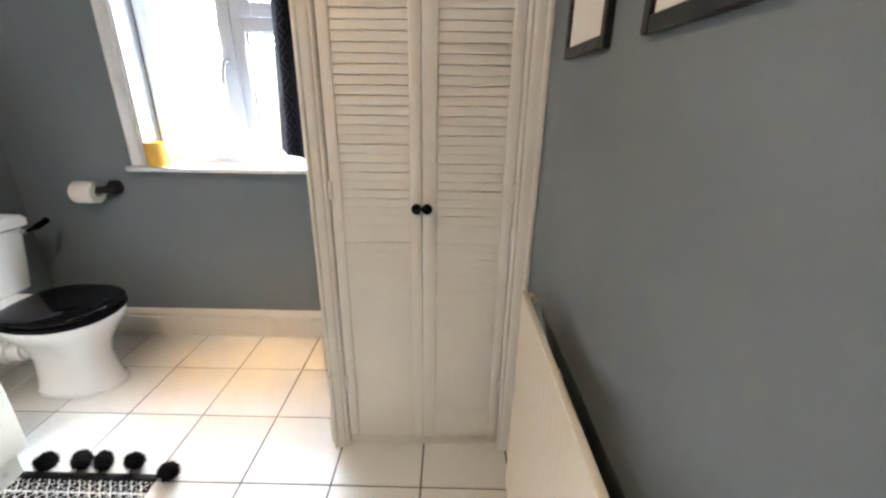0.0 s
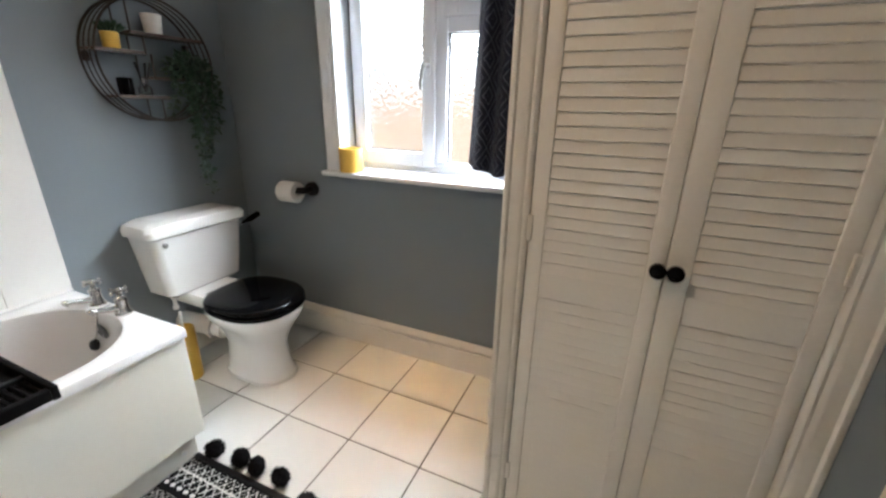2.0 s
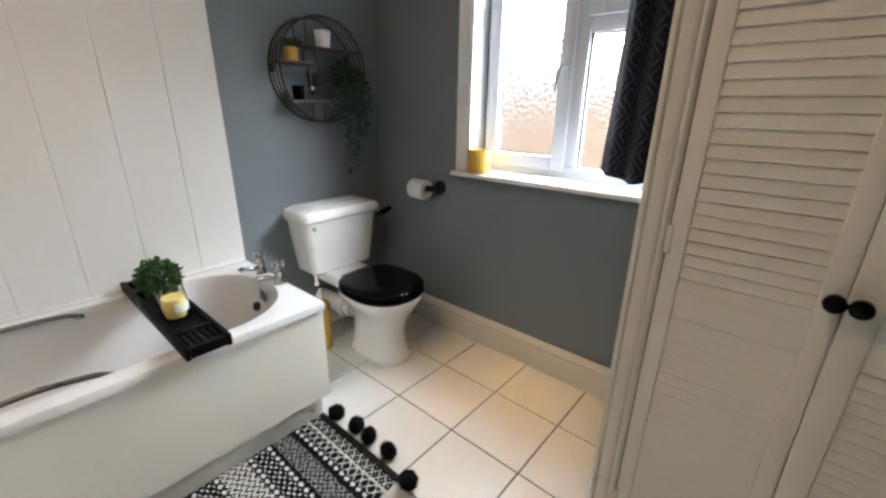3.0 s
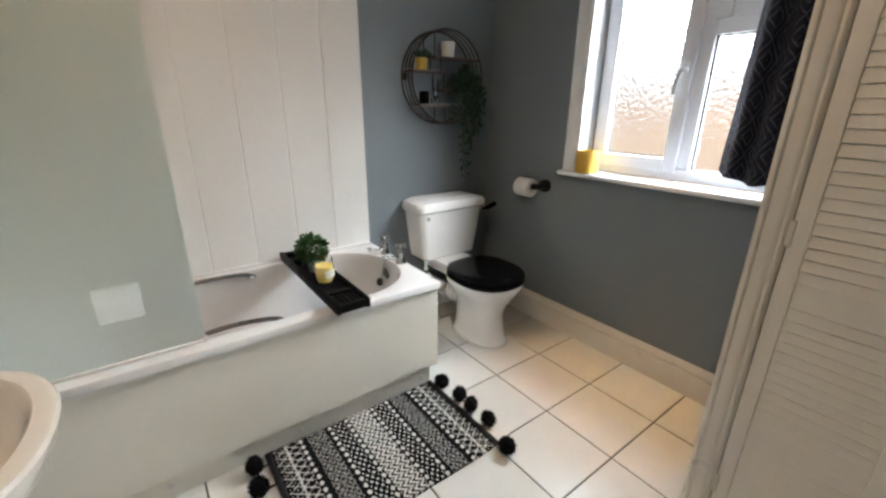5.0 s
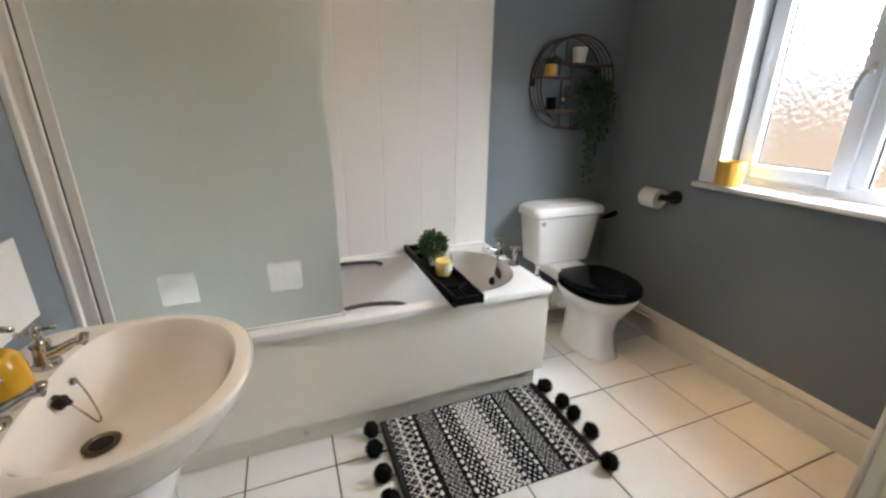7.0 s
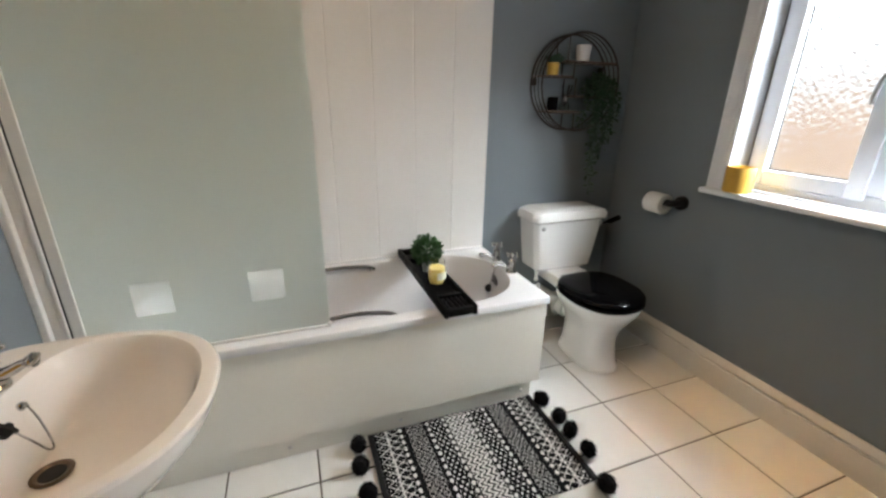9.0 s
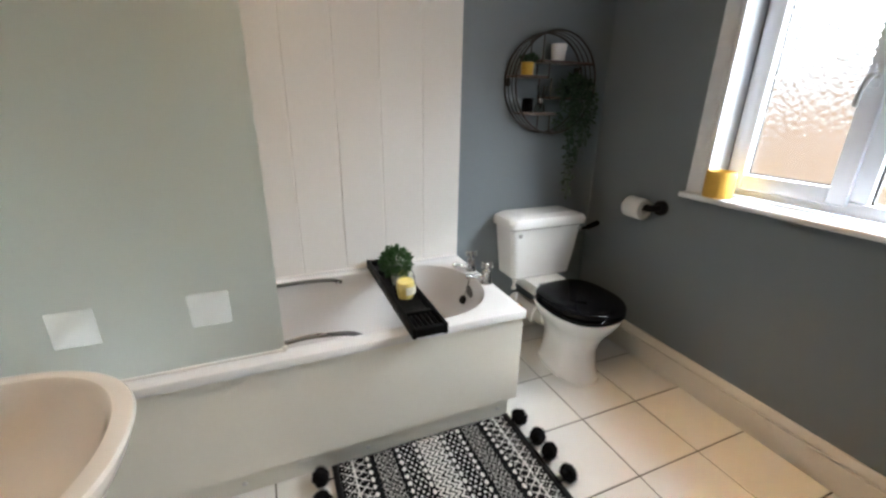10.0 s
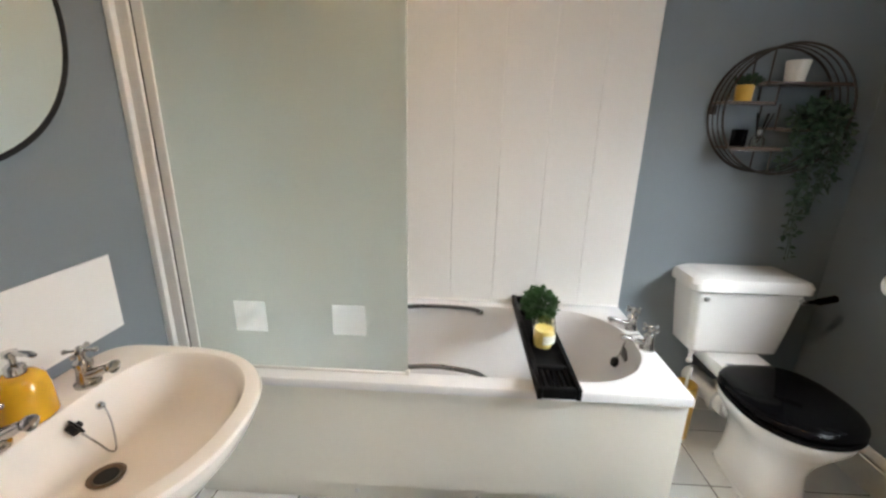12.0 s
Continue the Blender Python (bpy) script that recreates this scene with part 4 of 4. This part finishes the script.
def trailing_plant():
    rnd = random.Random(21)
    base = Vector((SXM + 0.005, 1.668, 1.361))
    t = thing("trailing_plant", base, "trailing artificial green plant hanging from the round shelf", "potted plant")
    part("pot", lathe([(0.030, 0), (0.034, 0.004), (0.040, 0.052), (0.037, 0.054), (0.034, 0.04)], base, n=24), BLACKM, t, "dark pot")
    stems, leaves = bmesh.new(), bmesh.new()
    top = base + Vector((0, 0, 0.060))
    for i in range(17):
        if i < 4:
            end, y1 = rnd.uniform(0.83, 0.95), 1.672 + rnd.uniform(-0.018, 0.018)
        else:
            y1 = 1.580 + 0.230 * rnd.random()
            end = 1.0 + 0.20 * max(0, 1.66 - y1) / 0.08 + rnd.uniform(0, 0.14)
        out = rnd.uniform(0.02, 0.085)
        mid = Vector((top.x + out * 0.7, top.y + (y1 - top.y) * 0.6, top.z + rnd.uniform(-0.01, 0.055)))
        edge = Vector((top.x + out, y1 * 0.9 + top.y * 0.1, min(1.40, top.z - 0.05)))
        pts = arc([top, mid, edge, Vector((top.x + out * 0.9, y1 + rnd.uniform(-0.012, 0.012), (edge.z + end) / 2)), Vector((top.x + out * 0.7, y1 + rnd.uniform(-0.02, 0.02), end))], 12)
        tube(pts[::2], 0.0012, 4, stems)
        for p in pts:
            for _ in range(rnd.choice((1, 1, 2)) if p.z > 1.22 else rnd.choice((0, 1, 1, 1))):
                d = Vector((rnd.uniform(-0.6, 1), rnd.uniform(-1, 1), rnd.uniform(-0.9, 0.5)))
                q = p + d * 0.006
                if q.x > X0 + 0.012:
                    leafy(leaves, rnd, q, rnd.uniform(0.022, 0.034), d)
    for _ in range(210):
        d = Vector((rnd.uniform(-0.4, 1), rnd.gauss(0, 0.8), rnd.uniform(-0.6, 1))).normalized()
        q = Vector((top.x + 0.035, 1.660, 1.395)) + Vector((d.x * 0.05, d.y * 0.085, d.z * 0.052)) * rnd.uniform(0.4, 1)
        leafy(leaves, rnd, q, rnd.uniform(0.018, 0.030), d + Vector((0, 0, -0.3)))
    part("vine", stems, LEAF, t)
    part("foliage", leaves, LEAF, t, "many small dark green leaves", smooth=False)


trailing_plant()

# ---- basin ----
BCX, BZ = -1.005, 0.750
bs = thing("washbasin", (BCX, -0.40, 0), "pale cream-pink ceramic pedestal basin with chrome taps", "washbasin")


def basin_ring(hw, y0, y1, z, power=2.3, bp=6.0):
    """Rounded front, straighter back."""
    out = []
    cy = y0 + (y1 - y0) * 0.40
    for i in range(64):
        a = 2 * math.pi * i / 64
        c, s = math.cos(a), math.sin(a)
        e = 2 / (power if s > 0 else bp)
        ry = (y1 - cy) if s > 0 else (cy - y0)
        out.append(Vector((BCX + hw * math.copysign(abs(c) ** e, c), cy + ry * math.copysign(abs(s) ** e, s), z)))
    return out


B0 = Y0 + 0.004
rings = [basin_ring(0.10, B0 + 0.06, -0.33, 0.56), basin_ring(0.175, B0 + 0.03, -0.245, 0.582), basin_ring(0.240, B0 + 0.012, -0.165, 0.635), basin_ring(0.272, B0 + 0.004, -0.118, 0.695), basin_ring(0.281, B0, -0.104, 0.728),
         basin_ring(0.284, B0, -0.100, 0.742), basin_ring(0.280, B0 + 0.003, -0.104, 0.750), basin_ring(0.272, B0 + 0.008, -0.112, 0.752)]


def bowl_ring(hx, y0, y1, z):
    out = []
    cy = y0 + (y1 - y0) * 0.38
    for i in range(64):
        a = 2 * math.pi * i / 64
        c, s = math.cos(a), math.sin(a)
        e = 2 / (2.15 if s > 0 else 3.0)
        ry = (y1 - cy) if s > 0 else (cy - y0)
        out.append(Vector((BCX + hx * math.copysign(abs(c) ** e, c), cy + ry * math.copysign(abs(s) ** e, s), z)))
    return out


rings += [bowl_ring(0.250, -0.492, -0.136, 0.751), bowl_ring(0.243, -0.486, -0.143, 0.743), bowl_ring(0.234, -0.480, -0.152, 0.72), bowl_ring(0.206, -0.470, -0.176, 0.665), bowl_ring(0.165, -0.466, -0.215, 0.617),
          bowl_ring(0.10, -0.462, -0.29, 0.594), bowl_ring(0.045, -0.456, -0.375, 0.588)]
part("bowl", loft(rings), BASINC, bs, "pale cream-pink glazed bowl")
part("pedestal", loft([oval(BCX, -0.43, 0.118, 0.130, 0.0, 40, 2.4), oval(BCX, -0.43, 0.110, 0.122, 0.03, 40, 2.4), oval(BCX, -0.435, 0.086, 0.105, 0.2, 40, 2.4), oval(BCX, -0.43, 0.090, 0.115, 0.42, 40, 2.4), oval(BCX, -0.416, 0.114, 0.150, 0.545, 40, 2.4), oval(BCX, -0.416, 0.110, 0.146, 0.552, 40, 2.4), oval(BCX, -0.43, 0.09, 0.11, 0.562, 40, 2.4)]), CERAM, bs, "white ceramic pedestal")
cross_tap(bs, (-1.106, -0.516, 0.752), (0.10, 1, 0.12), 0.086, 1.1, WORNCH)
cross_tap(bs, (-0.908, -0.516, 0.752), (-0.10, 1, 0.12), 0.086, 1.1, WORNCH)
part("waste", lathe([(0.034, 0), (0.036, 0.003), (0.030, 0.005), (0.022, 0.001), (0.018, -0.006)], (BCX - 0.004, -0.424, 0.5905), n=26), BROWNM, bs, "round tarnished metal waste")
# Solid black disc: the dark down the waste holes is put in as colour.
part("waste_grate", lathe([(0.023, -0.004), (0.023, 0.002), (0.004, 0.0025)], (BCX - 0.004, -0.424, 0.5905), n=20), BLACKM, bs, "black disc for the dark in the waste holes")
part("plug", lathe([(0.011, -0.004), (0.013, 0), (0.0145, 0.009), (0.0195, 0.010), (0.0195, 0.014), (0.008, 0.016), (0.006, 0.022), (0.002, 0.023)], (BCX + 0.004, -0.468, 0.712), (-0.85, 0.35, 0.40), 18), BLACKM, bs, "black rubber plug")
part("chain_stay", lathe([(0.009, 0), (0.009, 0.006), (0.005, 0.012)], (-1.078, -0.474, 0.716), (0, 0.9, 0.4), 14), CHROME, bs)
ch = arc([(-1.078, -0.462, 0.716), (-1.072, -0.448, 0.68), (-1.052, -0.430, 0.632), (-1.040, -0.432, 0.628), (-1.022, -0.44, 0.668), (-1.005, -0.448, 0.706)], 10)
part("plug_chain", tube(ch, 0.0022, 6), DULLCH, bs)

soap = thing("soap_dispenser", (-0.992, -0.535, 0.752), "ochre ceramic soap dispenser with silver pump on the basin", "soap dispenser")
SC = (-0.992, -0.535, 0.753)
part("bottle", lathe([(0.044, 0), (0.048, 0.005), (0.046, 0.06), (0.041, 0.088), (0.030, 0.098), (0.016, 0.101)], SC, n=32), SOAPY, soap, "glossy ochre bottle")
pm = lathe([(0.017, 0.101), (0.017, 0.118), (0.012, 0.122), (0.006, 0.124), (0.006, 0.140), (0.013, 0.141), (0.013, 0.150), (0.004, 0.152)], SC, n=20)
tube(arc([(SC[0], SC[1], SC[2] + 0.146), (SC[0], SC[1] + 0.03, SC[2] + 0.148), (SC[0] - 0.002, SC[1] + 0.05, SC[2] + 0.143)], 4), [0.006] * 8 + [0.004], 10, pm)
part("pump", pm, CHROME, soap, "brushed silver pump")

single("splashback", boxes((-1.333, -0.672, Y0 + 0.001, Y0 + 0.008, 0.780, 0.990), bevel=0.002), CERAM, (-1.0, Y0, 0.78), "plain white tile splashback behind the basin", "splashback", kind="structure")

mir = thing("round_mirror", (-1.045, Y0, 1.24), "round wall mirror with a thin black frame", "mirror")
part("mirror_glass", lathe([(0.300, 0.004), (0.300, 0.012)], (-1.037, Y0, 1.545), (0, 1, 0), 72), SILVER, mir, "silvered mirror glass", smooth=False)
part("frame", lathe([(0.299, 0.002), (0.310, 0.002), (0.310, 0.014), (0.299, 0.014), (0.299, 0.002)], (-1.037, Y0, 1.545), (0, 1, 0), 72, False, False), BLACKM, mir, "thin black metal rim")

# ---- radiator and pictures on the east wall ----
rad = thing("radiator", (0.23, 0.49, 0.13), "cream enamelled steel panel radiator below two pictures", "radiator")
RY0, RY1, RZ0, RZ1 = 0.02, 0.945, 0.135, 0.815


def ribbed_panel(x, d, y0, y1, z0, z1):
    """A pressed steel panel with shallow upright ribs and plain edges."""
    n = 168
    rings = []
    for z, k in ((z0, 0), (z0 + 0.030, 0), (z0 + 0.045, 1), (z1 - 0.050, 1), (z1 - 0.035, 0), (z1, 0)):
        row = []
        for i in range(n + 1):
            y = y0 + (y1 - y0) * i / n
            edge = max(0, min(1, (min(y - y0, y1 - y) - 0.01) / 0.02))
            row.append(Vector((x + k * d * edge * (0.5 - 0.5 * math.cos(2 * math.pi * 28 * i / n)), y, z)))
        rings.append(row + [Vector((x + 0.012, y1, z)), Vector((x + 0.012, y0, z))])
    return loft(rings)


part("front_panel", ribbed_panel(0.201, 0.002, RY0, RY1, RZ0, RZ1), RADW, rad, "cream ribbed front panel")
part("top_lip", boxes((0.198, 0.214, RY0, RY1, RZ1 - 0.004, RZ1 + 0.004), bevel=0.003, seg=2), RADW, rad)
FIN = mesh_of("fin", boxes((-0.0125, 0.0125, -0.0008, 0.0008, 0, RZ1 - RZ0 - 0.13)), RADW)
for i in range(46):
    piece("fin", FIN, (0.2265, RY0 + 0.02 + (RY1 - RY0 - 0.04) * i / 45, RZ0 + 0.025), rad)
part("bleed_plug", lathe([(0.014, 0), (0.016, 0.004), (0.016, 0.016), (0.010, 0.02)], (0.226, RY1 - 0.004, RZ1 - 0.026), (0, 1, 0), 18), RADW, rad)
part("valve", lathe([(0.010, -0.09), (0.010, 0), (0.017, 0.004), (0.017, 0.035), (0.020, 0.038), (0.020, 0.075), (0.015, 0.08)], (0.228, RY1 + 0.035, RZ0 + 0.03), n=18), WHITEP, rad, "white radiator valve")
part("pipe", tube([(0.228, RY1 + 0.035, 0.0), (0.228, RY1 + 0.035, 0.08)], 0.008, 10), WHITEP, rad)
part("pipe", tube([(0.228, RY1 - 0.01, RZ0 + 0.05), (0.228, RY1 + 0.035, RZ0 + 0.05)], 0.009, 10), WHITEP, rad)
for y in (0.2, 0.76):
    part("wall_bracket", boxes((0.239, X1 - 0.001, y - 0.015, y + 0.015, 0.25, 0.70)), RADW, rad, smooth=False)


def picture(y0, y1, z0, z1):
    p = thing("framed_picture", (X1, (y0 + y1) / 2, z0), "white print in a black frame on the grey wall", "picture", "framed prints")
    part("frame", boxes((X1 - 0.014, X1 - 0.001, y0, y0 + 0.022, z0, z1), (X1 - 0.014, X1 - 0.001, y1 - 0.022, y1, z0, z1), (X1 - 0.014, X1 - 0.001, y0 + 0.022, y1 - 0.022, z0, z0 + 0.022),
                        (X1 - 0.014, X1 - 0.001, y0 + 0.022, y1 - 0.022, z1 - 0.022, z1), bevel=0.002), BLACKM, p, "black wooden frame")
    part("print", boxes((X1 - 0.008, X1 - 0.003, y0 + 0.022, y1 - 0.022, z0 + 0.022, z1 - 0.022)), PRINT, p, "pale print", smooth=False)


picture(0.745, 0.996, 1.368, 1.77)
picture(0.353, 0.604, 1.368, 1.77)

# ---- rug ----
rug = thing("bath_mat", (-1.233, 0.66, 0), "black and white woven rug with black pompoms", "rug")
rb = bmesh.new()
nu, nv = 60, 36
rows = []
for i in range(nu + 1):
    y = 0.282 + 0.756 * i / nu
    row = []
    for j in range(nv + 1):
        x = -1.498 + 0.486 * j / nv
        row.append(Vector((x + 0.004 * noise.noise(Vector((x * 5, y * 5, 0))), y + 0.005 * noise.noise(Vector((x * 6, y * 4, 3))), 0.0105 + 0.0022 * noise.noise(Vector((x * 9, y * 9, 1))))))
    rows.append(row)
loft(rows, False, False, rb, False)
rt = part("weave", rb, RUG, rug, "flat woven black and white geometric cloth")
rm = rt.modifiers.new("thickness", "SOLIDIFY")
rm.thickness, rm.offset = 0.008, -1
for y in (0.286, 1.034):
    part("hem", boxes((-1.497, -1.013, y - 0.011, y + 0.011, 0.003, 0.0155), bevel=0.004, seg=2), BLACKM, rug, "plain black hem")


def pompom_mesh(seed):
    rnd = random.Random(seed)
    bm = bmesh.new()
    r = bmesh.ops.create_icosphere(bm, subdivisions=2, radius=0.0235)
    for v in r["verts"]:
        v.co *= 1 + rnd.uniform(-0.12, 0.12)
    for i in range(620):
        d = Vector((rnd.gauss(0, 1), rnd.gauss(0, 1), rnd.gauss(0, 1))).normalized()
        s = d.orthogonal().normalized() * 0.0022
        p = d * 0.016
        q = d * rnd.uniform(0.0255, 0.0295) + Vector((rnd.uniform(-1, 1), rnd.uniform(-1, 1), rnd.uniform(-1, 1))) * 0.003
        a, b, c = bm.verts.new(p + s), bm.verts.new(p - s), bm.verts.new(q)
        bm.faces.new((a, b, c))
        e = bm.verts.new(p + d.cross(s))
        bm.faces.new((a, e, c))
        bm.faces.new((b, e, c))
    return mesh_of("pompom", bm, FLUFF)


PM = [pompom_mesh(s) for s in (1, 2, 3)]
for i, (x, y) in enumerate(((-1.430, 1.074), (-1.308, 1.084), (-1.226, 1.082), (-1.116, 1.085), (-0.966, 1.045), (-1.440, 0.222), (-1.338, 0.214), (-1.215, 0.220), (-1.105, 0.222), (-1.00, 0.235))):
    p = piece("pompom", PM[i % 3], (x, y + (-0.008 if y > 0.6 else 0.008), 0.037), rug)
    p.rotation_euler = (0.9 * i, 0.7 * i, 1.3 * i)
    p.scale = (1.36, 1.36, 1.2) if i % 2 else (1.46, 1.36, 1.22)
    hy = 1.04 if y > 0.6 else 0.28
    part("cord", tube([(max(min(x, -1.01), -1.46), hy, 0.012), (x, (hy + y) / 2, 0.014), (x, y, 0.022)], 0.003, 5), FLUFF, rug)

# ---- floor tiles ----
P, GAP = 0.318, 0.0062


def lines(first, lo, hi):
    a = first - P * math.ceil((first - lo) / P)
    out = []
    while a < hi:
        s, e = max(a, lo), min(a + P, hi)
        if e - s > 0.012:
            out.append((s, e))
        a += P
    return out


shared = {}
for x0, x1 in lines(-1.348, X0, X1):
    for y0, y1 in lines(1.348, Y0, Y1):
        if x0 > CX and y0 > CY + 0.2:
            continue
        w, d = round(x1 - x0 - GAP, 4), round(y1 - y0 - GAP, 4)
        if (w, d) not in shared:
            shared[w, d] = mesh_of("floor_tile", boxes((-w / 2, w / 2, -d / 2, d / 2, -0.006, 0.0), bevel=0.0015), TILE)
        piece("floor_tile", shared[w, d], ((x0 + x1) / 2, (y0 + y1) / 2, 0), floor)
